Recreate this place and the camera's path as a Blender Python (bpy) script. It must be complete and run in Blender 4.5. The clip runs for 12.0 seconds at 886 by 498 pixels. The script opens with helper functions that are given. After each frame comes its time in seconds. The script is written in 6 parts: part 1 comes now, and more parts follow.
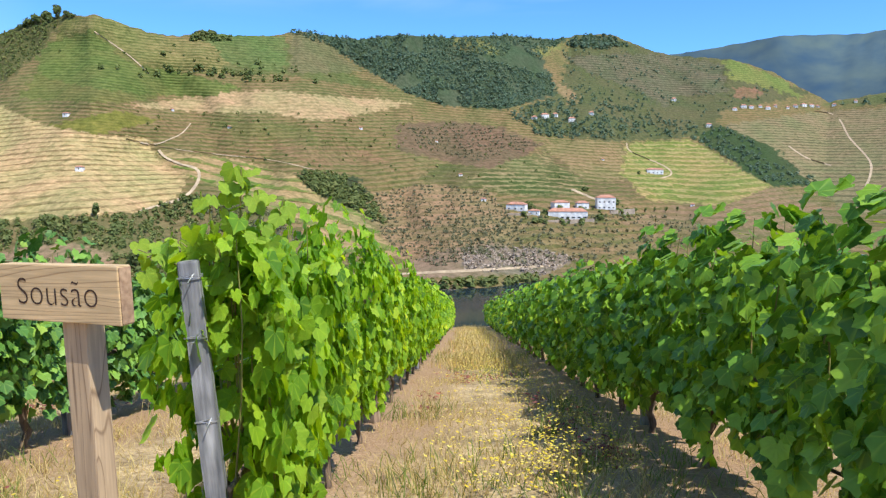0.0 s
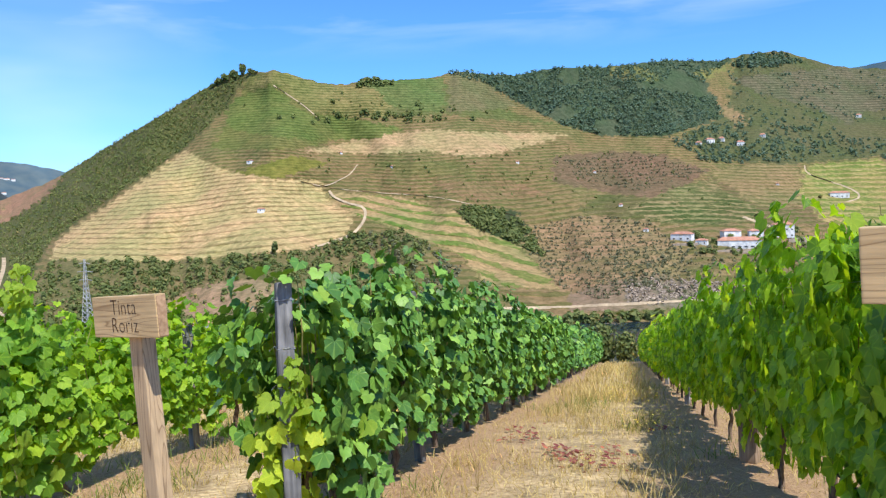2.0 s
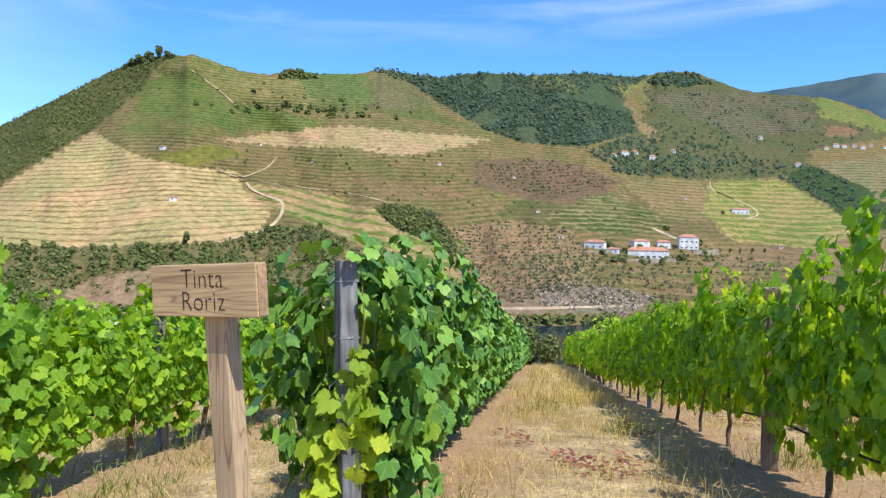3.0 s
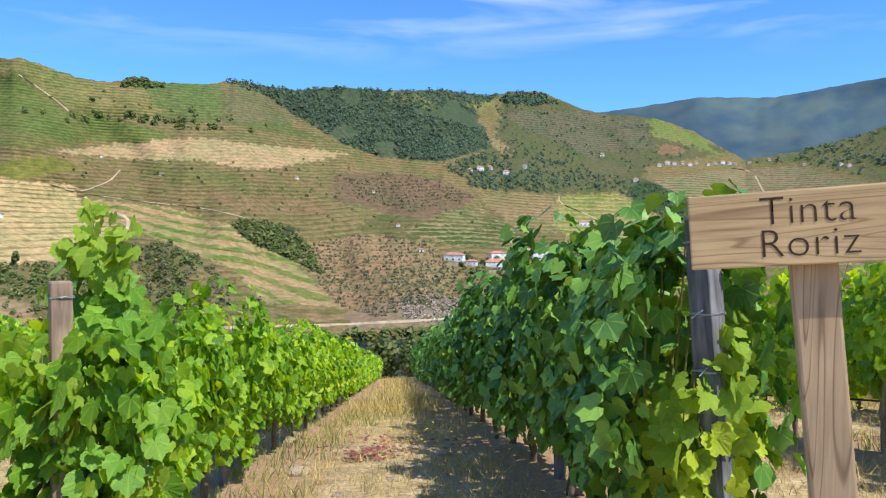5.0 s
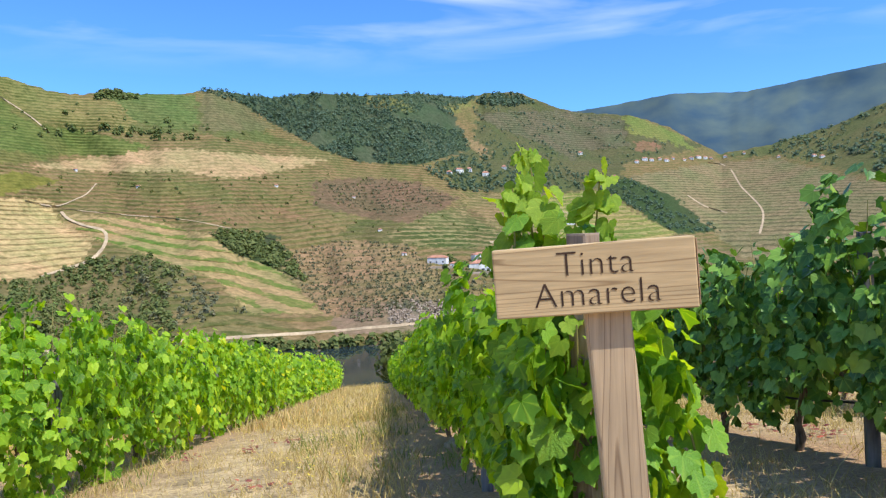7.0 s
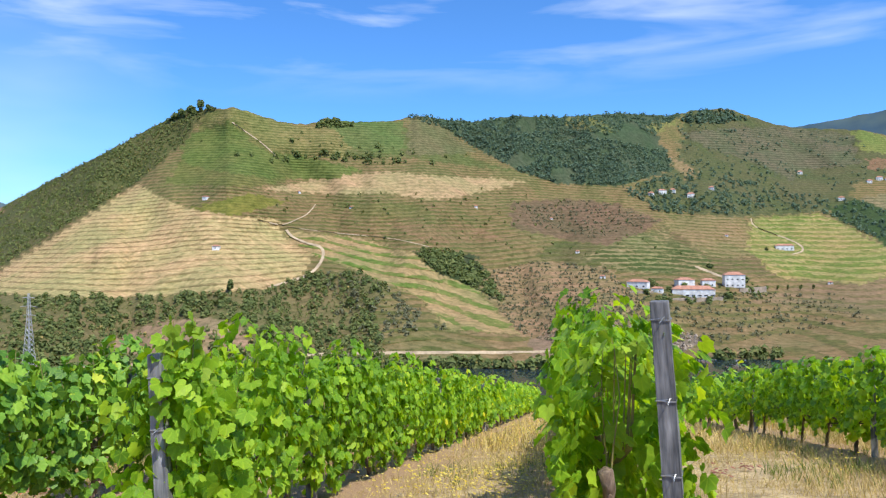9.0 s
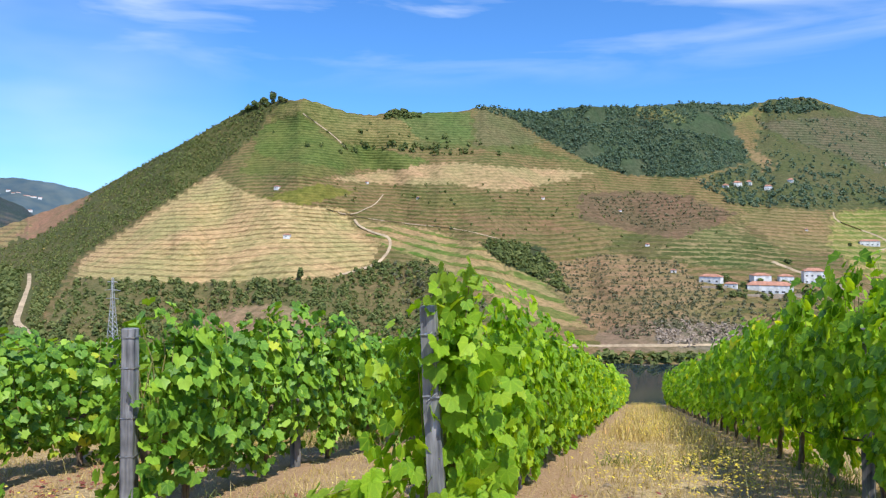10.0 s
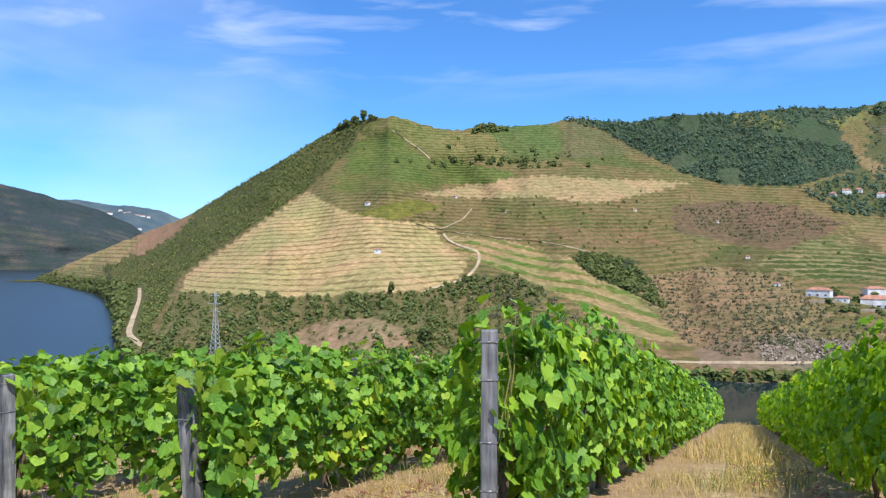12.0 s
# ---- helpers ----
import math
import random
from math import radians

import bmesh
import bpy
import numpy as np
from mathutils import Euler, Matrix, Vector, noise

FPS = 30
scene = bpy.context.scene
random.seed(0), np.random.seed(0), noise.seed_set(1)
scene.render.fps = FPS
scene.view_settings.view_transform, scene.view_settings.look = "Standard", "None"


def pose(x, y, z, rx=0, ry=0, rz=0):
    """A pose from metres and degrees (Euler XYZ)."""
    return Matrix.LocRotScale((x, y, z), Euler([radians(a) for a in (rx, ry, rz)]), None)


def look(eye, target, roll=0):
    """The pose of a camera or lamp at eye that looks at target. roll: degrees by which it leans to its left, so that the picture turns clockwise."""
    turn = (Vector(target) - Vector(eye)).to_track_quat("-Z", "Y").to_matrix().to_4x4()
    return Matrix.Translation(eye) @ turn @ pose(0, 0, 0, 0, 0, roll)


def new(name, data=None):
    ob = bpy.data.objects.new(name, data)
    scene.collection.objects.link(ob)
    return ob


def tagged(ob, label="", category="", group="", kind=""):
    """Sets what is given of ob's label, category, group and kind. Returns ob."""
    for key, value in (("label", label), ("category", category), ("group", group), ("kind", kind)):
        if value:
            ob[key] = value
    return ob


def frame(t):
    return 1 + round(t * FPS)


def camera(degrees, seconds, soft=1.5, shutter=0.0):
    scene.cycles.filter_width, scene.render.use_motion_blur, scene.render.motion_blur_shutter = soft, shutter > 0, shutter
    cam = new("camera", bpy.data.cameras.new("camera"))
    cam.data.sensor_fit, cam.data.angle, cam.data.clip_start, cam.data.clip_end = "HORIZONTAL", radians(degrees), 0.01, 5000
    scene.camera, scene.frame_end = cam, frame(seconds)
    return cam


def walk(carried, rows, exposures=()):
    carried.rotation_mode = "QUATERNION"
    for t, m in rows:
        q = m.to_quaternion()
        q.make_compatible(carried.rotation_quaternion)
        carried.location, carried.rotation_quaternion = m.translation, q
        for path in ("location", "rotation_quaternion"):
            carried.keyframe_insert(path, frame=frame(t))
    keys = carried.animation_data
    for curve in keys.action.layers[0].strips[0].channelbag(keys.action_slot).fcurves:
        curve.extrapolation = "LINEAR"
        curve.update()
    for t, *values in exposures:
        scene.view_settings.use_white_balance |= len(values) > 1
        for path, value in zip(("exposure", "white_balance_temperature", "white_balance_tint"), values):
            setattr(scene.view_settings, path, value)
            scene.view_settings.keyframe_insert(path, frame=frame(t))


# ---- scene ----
cam = camera(63.9, 12.0, soft=1.28)
PATH = [
    (0, (0.519, 0.349, 1.692), (0.162, 2.304, 1.475), -0.1),
    (0.5, (0.074, 0.367, 1.665), (-0.357, 2.314, 1.513), 1.3),
    (1, (-0.356, 0.352, 1.633), (-0.912, 2.272, 1.578), 1.4),
    (1.5, (-0.813, 0.392, 1.564), (-1.551, 2.249, 1.482), -0.2),
    (2, (-1.235, 0.422, 1.509), (-2.013, 2.261, 1.393), -1.9),
    (2.5, (-1.666, 0.515, 1.446), (-2.339, 2.394, 1.319), -0.7),
    (3, (-2.108, 0.577, 1.400), (-2.668, 2.493, 1.281), 0.9),
    (3.2, (-2.265, 0.602, 1.377), (-2.797, 2.526, 1.255), 1.2),
    (4.8, (-3.798, 0.823, 1.170), (-3.961, 2.816, 1.107), 1.6),
    (5, (-4.013, 0.879, 1.140), (-4.186, 2.869, 1.066), 0.4),
    (5.5, (-4.500, 0.972, 1.075), (-4.652, 2.964, 0.971), -1.6),
    (6, (-4.944, 1.065, 1.015), (-5.027, 3.060, 0.904), -1.3),
    (6.5, (-5.390, 1.145, 0.958), (-5.408, 3.143, 0.864), -1.2),
    (7, (-5.868, 1.250, 0.953), (-5.988, 3.245, 0.887), -1.5),
    (7.5, (-6.498, 1.311, 0.928), (-6.852, 3.280, 0.899), -1.1),
    (7.7, (-6.785, 1.326, 0.915), (-7.200, 3.282, 0.897), -1.1),
    (9.3, (-9.248, 1.388, 0.670), (-9.952, 3.260, 0.668), -0.2),
    (9.5, (-9.513, 1.448, 0.606), (-10.257, 3.304, 0.593), -0.1),
    (10, (-10.115, 1.566, 0.505), (-10.935, 3.390, 0.484), 0.3),
    (10.5, (-10.672, 1.704, 0.438), (-11.550, 3.501, 0.417), 0.2),
    (11, (-11.206, 1.783, 0.435), (-12.129, 3.557, 0.427), 0.3),
    (11.5, (-11.621, 1.704, 0.391), (-12.595, 3.451, 0.396), 0.1),
    (12, (-12.063, 1.631, 0.328), (-13.100, 3.341, 0.346), -0.1),
]
walk(cam, [(t, look(eye, target, roll)) for t, eye, target, roll in PATH],
     exposures=[(0, 0.27), (3.2, 0.23), (7.7, 0.22), (9.3, 0.13), (12, 0.10)])

# ---- world, sun ----
SUN_AZ, SUN_EL = 124.0, 58.0   # degrees from +y towards +x; height
world = bpy.data.worlds.new("sky")
scene.world = world
world.use_nodes = True
wn, wl = world.node_tree.nodes, world.node_tree.links
wn.clear()
sky = wn.new("ShaderNodeTexSky")
sky.sky_type, sky.sun_disc = "NISHITA", False
sky.sun_elevation, sky.sun_rotation = radians(SUN_EL), radians(SUN_AZ)
sky.air_density, sky.dust_density, sky.ozone_density, sky.altitude = 1.0, 0.3, 3.0, 300
coord = wn.new("ShaderNodeTexCoord")
stretch = wn.new("ShaderNodeMapping")
stretch.inputs["Rotation"].default_value = (0, 0.06, 0.5)
stretch.inputs["Scale"].default_value = (1.9, 3.4, 13.0)
puff = wn.new("ShaderNodeTexNoise")
puff.inputs["Scale"].default_value, puff.inputs["Detail"].default_value, puff.inputs["Roughness"].default_value = 1.5, 5, 0.52
puff.inputs["Distortion"].default_value = 0.4
thin = wn.new("ShaderNodeMapRange")
thin.inputs["From Min"].default_value, thin.inputs["From Max"].default_value, thin.inputs["To Max"].default_value = 0.50, 0.80, 0.6
where = wn.new("ShaderNodeSeparateXYZ")
high = wn.new("ShaderNodeMapRange")      # the streaks lie high, the lower sky is clear
high.inputs["From Min"].default_value, high.inputs["From Max"].default_value = 0.20, 0.30
streaks = wn.new("ShaderNodeMath")
streaks.operation = "MULTIPLY"
veil_map = wn.new("ShaderNodeMapping")
veil_map.inputs["Rotation"].default_value, veil_map.inputs["Scale"].default_value = (0, 0.25, 0.5), (1.2, 1.6, 4.5)
veil_noise = wn.new("ShaderNodeTexNoise")
veil_noise.inputs["Scale"].default_value, veil_noise.inputs["Detail"].default_value = 1.3, 4
veil = wn.new("ShaderNodeMapRange")
veil.inputs["From Min"].default_value, veil.inputs["From Max"].default_value, veil.inputs["To Max"].default_value = 0.36, 0.72, 0.40
west = wn.new("ShaderNodeMapRange")      # a thin veil over the valley's bend
west.inputs["From Min"].default_value, west.inputs["From Max"].default_value = -0.62, -0.82
veiled, cover_sum = wn.new("ShaderNodeMath"), wn.new("ShaderNodeMath")
veiled.operation, cover_sum.operation, cover_sum.use_clamp = "MULTIPLY", "ADD", True
cloud_mix = wn.new("ShaderNodeMix")
cloud_mix.data_type = "RGBA"
cloud_mix.inputs[7].default_value = (8.0, 8.6, 9.2, 1)
tint = wn.new("ShaderNodeMix")
tint.data_type, tint.blend_type = "RGBA", "MULTIPLY"
tint.inputs[0].default_value = 1.0
tint.inputs[7].default_value = (0.52, 0.97, 1.48, 1)
bg = wn.new("ShaderNodeBackground")
bg.inputs["Strength"].default_value = 0.132
wout = wn.new("ShaderNodeOutputWorld")
wl.new(coord.outputs["Generated"], stretch.inputs["Vector"])
wl.new(stretch.outputs[0], puff.inputs["Vector"])
wl.new(puff.outputs["Fac"], thin.inputs["Value"])
wl.new(coord.outputs["Generated"], where.inputs[0])
wl.new(where.outputs["Z"], high.inputs["Value"])
wl.new(where.outputs["X"], west.inputs["Value"])
wl.new(thin.outputs[0], streaks.inputs[0])
wl.new(high.outputs[0], streaks.inputs[1])
wl.new(coord.outputs["Generated"], veil_map.inputs["Vector"])
wl.new(veil_map.outputs[0], veil_noise.inputs["Vector"])
wl.new(veil_noise.outputs["Fac"], veil.inputs["Value"])
wl.new(veil.outputs[0], veiled.inputs[0])
wl.new(west.outputs[0], veiled.inputs[1])
wl.new(streaks.outputs[0], cover_sum.inputs[0])
wl.new(veiled.outputs[0], cover_sum.inputs[1])
wl.new(sky.outputs[0], tint.inputs[6])
wl.new(tint.outputs[2], cloud_mix.inputs[6])
wl.new(cover_sum.outputs[0], cloud_mix.inputs[0])
wl.new(cloud_mix.outputs[2], bg.inputs["Color"])
wl.new(bg.outputs[0], wout.inputs["Surface"])

sun_data = bpy.data.lights.new("sun", "SUN")
sun_data.energy, sun_data.angle, sun_data.color = 5.0, radians(0.53), (1.0, 0.955, 0.885)
sun_ob = new("sun", sun_data)
sa, se = radians(SUN_AZ), radians(SUN_EL)
sun_ob.matrix_world = look((0, 0, 60), (-math.sin(sa) * math.cos(se), -math.cos(sa) * math.cos(se), 60 - math.sin(se)))


# ---- materials ----
def mat(name, c1, c2, scale=8.0, rough=0.8, bump=0.3, dist=0.01, stretched=(1, 1, 1), wide=0.5, metal=0.0, detail=6, objvar=0.0):
    """A two-scale noise material between two colours, with fine relief."""
    m = bpy.data.materials.new(name)
    m.use_nodes = True
    n, l = m.node_tree.nodes, m.node_tree.links
    b = n["Principled BSDF"]
    b.inputs["Roughness"].default_value, b.inputs["Metallic"].default_value = rough, metal
    b.inputs["Specular IOR Level"].default_value = 0.3
    tc, mp = n.new("ShaderNodeTexCoord"), n.new("ShaderNodeMapping")
    mp.inputs["Scale"].default_value = stretched
    l.new(tc.outputs["Object"], mp.inputs["Vector"])
    fine, broad = n.new("ShaderNodeTexNoise"), n.new("ShaderNodeTexNoise")
    fine.inputs["Scale"].default_value, fine.inputs["Detail"].default_value = scale, detail
    broad.inputs["Scale"].default_value, broad.inputs["Detail"].default_value = scale * 0.13, 3
    l.new(mp.outputs[0], fine.inputs["Vector"])
    l.new(tc.outputs["Object"], broad.inputs["Vector"])
    ramp = n.new("ShaderNodeValToRGB")
    ramp.color_ramp.elements[0].position, ramp.color_ramp.elements[1].position = 0.3, 0.7
    ramp.color_ramp.elements[0].color, ramp.color_ramp.elements[1].color = (*c1, 1), (*c2, 1)
    l.new(fine.outputs["Fac"], ramp.inputs[0])
    span = n.new("ShaderNodeMapRange")
    span.inputs["From Min"].default_value, span.inputs["From Max"].default_value = 0.3, 0.7
    span.inputs["To Min"].default_value, span.inputs["To Max"].default_value = 1 - wide * 0.6, 1 + wide * 0.4
    l.new(broad.outputs["Fac"], span.inputs["Value"])
    mul = n.new("ShaderNodeMix")
    mul.data_type, mul.blend_type = "RGBA", "MULTIPLY"
    mul.inputs[0].default_value = 1.0
    l.new(ramp.outputs[0], mul.inputs[6])
    l.new(span.outputs[0], mul.inputs[7])
    col = mul.outputs[2]
    if objvar:
        info, vr, m2 = n.new("ShaderNodeObjectInfo"), n.new("ShaderNodeMapRange"), n.new("ShaderNodeMix")
        vr.inputs["To Min"].default_value, vr.inputs["To Max"].default_value = 1 - objvar, 1 + objvar
        m2.data_type, m2.blend_type = "RGBA", "MULTIPLY"
        m2.inputs[0].default_value = 1.0
        l.new(info.outputs["Random"], vr.inputs["Value"])
        l.new(col, m2.inputs[6])
        l.new(vr.outputs[0], m2.inputs[7])
        col = m2.outputs[2]
    l.new(col, b.inputs["Base Color"])
    bp = n.new("ShaderNodeBump")
    bp.inputs["Strength"].default_value, bp.inputs["Distance"].default_value = bump, dist
    l.new(fine.outputs["Fac"], bp.inputs["Height"])
    l.new(bp.outputs[0], b.inputs["Normal"])
    return m


def leaf_mat(name, dark, mid, light, through_col, share=0.35, rough=0.45, veins=False):
    """Leaves: each leaf its own green, with light coming through the blade."""
    m = bpy.data.materials.new(name)
    m.use_nodes = True
    n, l = m.node_tree.nodes, m.node_tree.links
    b, out = n["Principled BSDF"], n["Material Output"]
    geo, info = n.new("ShaderNodeNewGeometry"), n.new("ShaderNodeObjectInfo")
    add, half = n.new("ShaderNodeMath"), n.new("ShaderNodeMath")
    half.operation, half.inputs[1].default_value = "MULTIPLY", 0.22
    l.new(info.outputs["Random"], half.inputs[0])
    l.new(geo.outputs["Random Per Island"], add.inputs[0])
    l.new(half.outputs[0], add.inputs[1])
    wrap = n.new("ShaderNodeMath")
    wrap.operation, wrap.inputs[1].default_value = "MULTIPLY", 0.82
    l.new(add.outputs[0], wrap.inputs[0])
    ramp = n.new("ShaderNodeValToRGB")
    e = ramp.color_ramp.elements
    e[0].position, e[0].color = 0.0, (*dark, 1)
    e[1].position, e[1].color = 0.5, (*mid, 1)
    e3 = e.new(0.9)
    e3.color = (*light, 1)
    e4 = e.new(0.985)
    e4.color = (light[0] * 1.8, light[1] * 1.15, light[2], 1)
    l.new(wrap.outputs[0], ramp.inputs[0])
    tc, no = n.new("ShaderNodeTexCoord"), n.new("ShaderNodeTexNoise")
    no.inputs["Scale"].default_value, no.inputs["Detail"].default_value = 22, 4
    l.new(tc.outputs["Object"], no.inputs["Vector"])
    mr, mul = n.new("ShaderNodeMapRange"), n.new("ShaderNodeMix")
    mr.inputs["To Min"].default_value, mr.inputs["To Max"].default_value = 0.7, 1.3
    mul.data_type, mul.blend_type = "RGBA", "MULTIPLY"
    mul.inputs[0].default_value = 1.0
    l.new(no.outputs["Fac"], mr.inputs["Value"])
    l.new(ramp.outputs[0], mul.inputs[6])
    l.new(mr.outputs[0], mul.inputs[7])
    tone = mul.outputs[2]
    height = no.outputs["Fac"]
    if veins:
        at, sp, ang, ray, fr, off, ab, line, far_m = (n.new("ShaderNodeAttribute"), n.new("ShaderNodeSeparateXYZ"), n.new("ShaderNodeMath"), n.new("ShaderNodeMath"), n.new("ShaderNodeMath"),
                                                n.new("ShaderNodeMath"), n.new("ShaderNodeMath"), n.new("ShaderNodeMapRange"), n.new("ShaderNodeMix"))
        at.attribute_name = "blade"
        l.new(at.outputs["Vector"], sp.inputs[0])
        ang.operation, ray.operation, fr.operation, off.operation, ab.operation = "ARCTAN2", "MULTIPLY_ADD", "FRACT", "SUBTRACT", "ABSOLUTE"
        ray.inputs[1].default_value, ray.inputs[2].default_value, off.inputs[1].default_value = 1.18, 0.5, 0.5
        low = n.new("ShaderNodeMath")
        low.operation, low.inputs[1].default_value = "SUBTRACT", 0.07
        l.new(sp.outputs["Y"], low.inputs[0])
        l.new(sp.outputs["X"], ang.inputs[0])
        l.new(low.outputs[0], ang.inputs[1])
        l.new(ang.outputs[0], ray.inputs[0])
        l.new(ray.outputs[0], fr.inputs[0])
        l.new(fr.outputs[0], off.inputs[0])
        l.new(off.outputs[0], ab.inputs[0])
        line.inputs["From Min"].default_value, line.inputs["From Max"].default_value = 0.0, 0.16
        line.inputs["To Min"].default_value, line.inputs["To Max"].default_value = 0.32, 0.0
        l.new(ab.outputs[0], line.inputs["Value"])
        far_m.data_type = "RGBA"
        far_m.inputs[7].default_value = (light[0] * 1.25, light[1] * 1.15, light[2] * 1.4, 1)
        l.new(line.outputs[0], far_m.inputs[0])
        l.new(tone, far_m.inputs[6])
        tone = far_m.outputs[2]
        hsum = n.new("ShaderNodeMath")
        hsum.operation, hsum.inputs[1].default_value = "MULTIPLY_ADD", -0.9
        l.new(line.outputs[0], hsum.inputs[0])
        l.new(height, hsum.inputs[2])
        height = hsum.outputs[0]
    l.new(tone, b.inputs["Base Color"])
    b.inputs["Roughness"].default_value = rough
    b.inputs["Specular IOR Level"].default_value = 0.28
    bp = n.new("ShaderNodeBump")
    bp.inputs["Strength"].default_value, bp.inputs["Distance"].default_value = 0.4, 0.01
    l.new(height, bp.inputs["Height"])
    l.new(bp.outputs[0], b.inputs["Normal"])
    tr, mx, tm = n.new("ShaderNodeBsdfTranslucent"), n.new("ShaderNodeMixShader"), n.new("ShaderNodeMix")
    tm.data_type, tm.blend_type = "RGBA", "MULTIPLY"
    tm.inputs[0].default_value = 1.0
    tm.inputs[7].default_value = (*through_col, 1)
    l.new(tone, tm.inputs[6])
    l.new(tm.outputs[2], tr.inputs["Color"])
    mx.inputs[0].default_value = share
    l.new(b.outputs[0], mx.inputs[1])
    l.new(tr.outputs[0], mx.inputs[2])
    l.new(mx.outputs[0], out.inputs["Surface"])
    return m


def wood_mat(name, dark, light, stretched):
    """Sawn timber: wandering growth rings along the grain, fine fibres, a few cracks."""
    m = mat(name, tuple(c * 0.78 for c in light), tuple(c * 1.08 for c in light), 26, 0.75, 0.35, 0.002, tuple(q * 0.5 for q in stretched), 0.3, objvar=0.12)
    n, l = m.node_tree.nodes, m.node_tree.links
    b = n["Principled BSDF"]
    tone = b.inputs["Base Color"].links[0].from_socket
    tc, mp, info, add = n.new("ShaderNodeTexCoord"), n.new("ShaderNodeMapping"), n.new("ShaderNodeObjectInfo"), n.new("ShaderNodeVectorMath")
    l.new(tc.outputs["Object"], add.inputs[0])
    l.new(info.outputs["Random"], add.inputs[1])
    l.new(add.outputs[0], mp.inputs["Vector"])
    mp.inputs["Scale"].default_value = stretched
    rings = n.new("ShaderNodeTexNoise")
    rings.inputs["Scale"].default_value, rings.inputs["Detail"].default_value, rings.inputs["Distortion"].default_value = 1.5, 1.0, 0.4
    l.new(mp.outputs[0], rings.inputs["Vector"])
    many, fr = n.new("ShaderNodeMath"), n.new("ShaderNodeMath")
    many.operation, many.inputs[1].default_value, fr.operation = "MULTIPLY", 11.0, "FRACT"
    l.new(rings.outputs["Fac"], many.inputs[0])
    l.new(many.outputs[0], fr.inputs[0])
    r = n.new("ShaderNodeValToRGB")
    e = r.color_ramp.elements
    e[0].position, e[0].color = 0.0, (1, 1, 1, 1)
    e[1].position, e[1].color = 1.0, (0.95, 0.93, 0.9, 1)
    for p, c in ((0.55, 0.97), (0.80, 0.80), (0.90, 0.0), (0.94, 0.2)):
        x = e.new(p)
        x.color = tuple(d / q + (1 - d / q) * c for d, q in zip(dark, light)) + (1,)
    l.new(fr.outputs[0], r.inputs[0])
    mx = n.new("ShaderNodeMix")
    mx.data_type, mx.blend_type = "RGBA", "MULTIPLY"
    mx.inputs[0].default_value = 0.8
    l.new(tone, mx.inputs[6])
    l.new(r.outputs[0], mx.inputs[7])
    l.new(mx.outputs[2], b.inputs["Base Color"])
    return m


# vine greens also hold how lit or shaded each row looks
M_LEAF = leaf_mat("shaded_dense_leaf", (0.040, 0.105, 0.024), (0.100, 0.235, 0.040), (0.23, 0.40, 0.06), (2.2, 1.9, 0.4), 0.1, 0.45, True)
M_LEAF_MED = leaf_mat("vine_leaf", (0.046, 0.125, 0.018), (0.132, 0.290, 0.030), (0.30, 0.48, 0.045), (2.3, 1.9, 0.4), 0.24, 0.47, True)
M_LEAF_LIT = leaf_mat("lit_pale_leaf", (0.075, 0.185, 0.016), (0.195, 0.370, 0.024), (0.39, 0.56, 0.040), (2.3, 1.9, 0.4), 0.42, 0.51, True)
M_YOUNG = leaf_mat("young_vine_leaf", (0.13, 0.25, 0.028), (0.22, 0.36, 0.035), (0.36, 0.47, 0.05), (2.2, 1.8, 0.3), 0.4, 0.6, True)
M_YELLOWED = leaf_mat("yellowed_vine_leaf", (0.26, 0.40, 0.03), (0.42, 0.55, 0.04), (0.58, 0.64, 0.06), (1.7, 1.5, 0.4), 0.4, 0.45, True)
M_BUSH = leaf_mat("bush_leaf", (0.085, 0.118, 0.036), (0.135, 0.172, 0.052), (0.215, 0.235, 0.08), (1.3, 1.3, 0.8), 0.3, 0.9)
M_SCRUB = leaf_mat("dry_scrub_leaf", (0.11, 0.145, 0.042), (0.165, 0.20, 0.062), (0.25, 0.26, 0.095), (1.2, 1.2, 0.8), 0.3, 0.9)
# woodland greens are cooled and paled to carry the distance haze
M_WOODS = leaf_mat("hazy_woodland_leaf", (0.080, 0.135, 0.085), (0.120, 0.182, 0.115), (0.170, 0.225, 0.145), (1.2, 1.2, 0.9), 0.35, 0.95)
M_OLIVE = leaf_mat("olive_leaf", (0.11, 0.12, 0.065), (0.155, 0.16, 0.085), (0.21, 0.21, 0.12), (1.2, 1.2, 0.9), 0.3, 0.9)
M_BARK = mat("vine_bark", (0.10, 0.07, 0.05), (0.29, 0.21, 0.145), 60, 0.95, 0.9, 0.01, (1, 1, 0.2))
M_CANE = mat("vine_cane", (0.20, 0.22, 0.06), (0.34, 0.26, 0.10), 30, 0.7, 0.3, 0.002)
M_SLATE = mat("slate_post", (0.062, 0.066, 0.072), (0.31, 0.308, 0.308), 34, 0.88, 0.9, 0.008, (1, 1, 0.10), 0.8, objvar=0.3)
M_OLDWOOD = mat("weathered_wood", (0.19, 0.125, 0.082), (0.46, 0.35, 0.25), 40, 0.85, 0.7, 0.005, (1, 1, 0.12), 0.6)
M_STEEL = mat("galvanised_wire", (0.35, 0.36, 0.37), (0.62, 0.63, 0.64), 40, 0.4, 0.2, 0.001, metal=0.8)
M_PIPE = mat("black_pipe", (0.015, 0.015, 0.016), (0.04, 0.038, 0.036), 30, 0.5, 0.2, 0.001)
M_BOARD = wood_mat("sign_wood", (0.285, 0.175, 0.080), (0.62, 0.44, 0.228), (0.55, 1, 9.0))
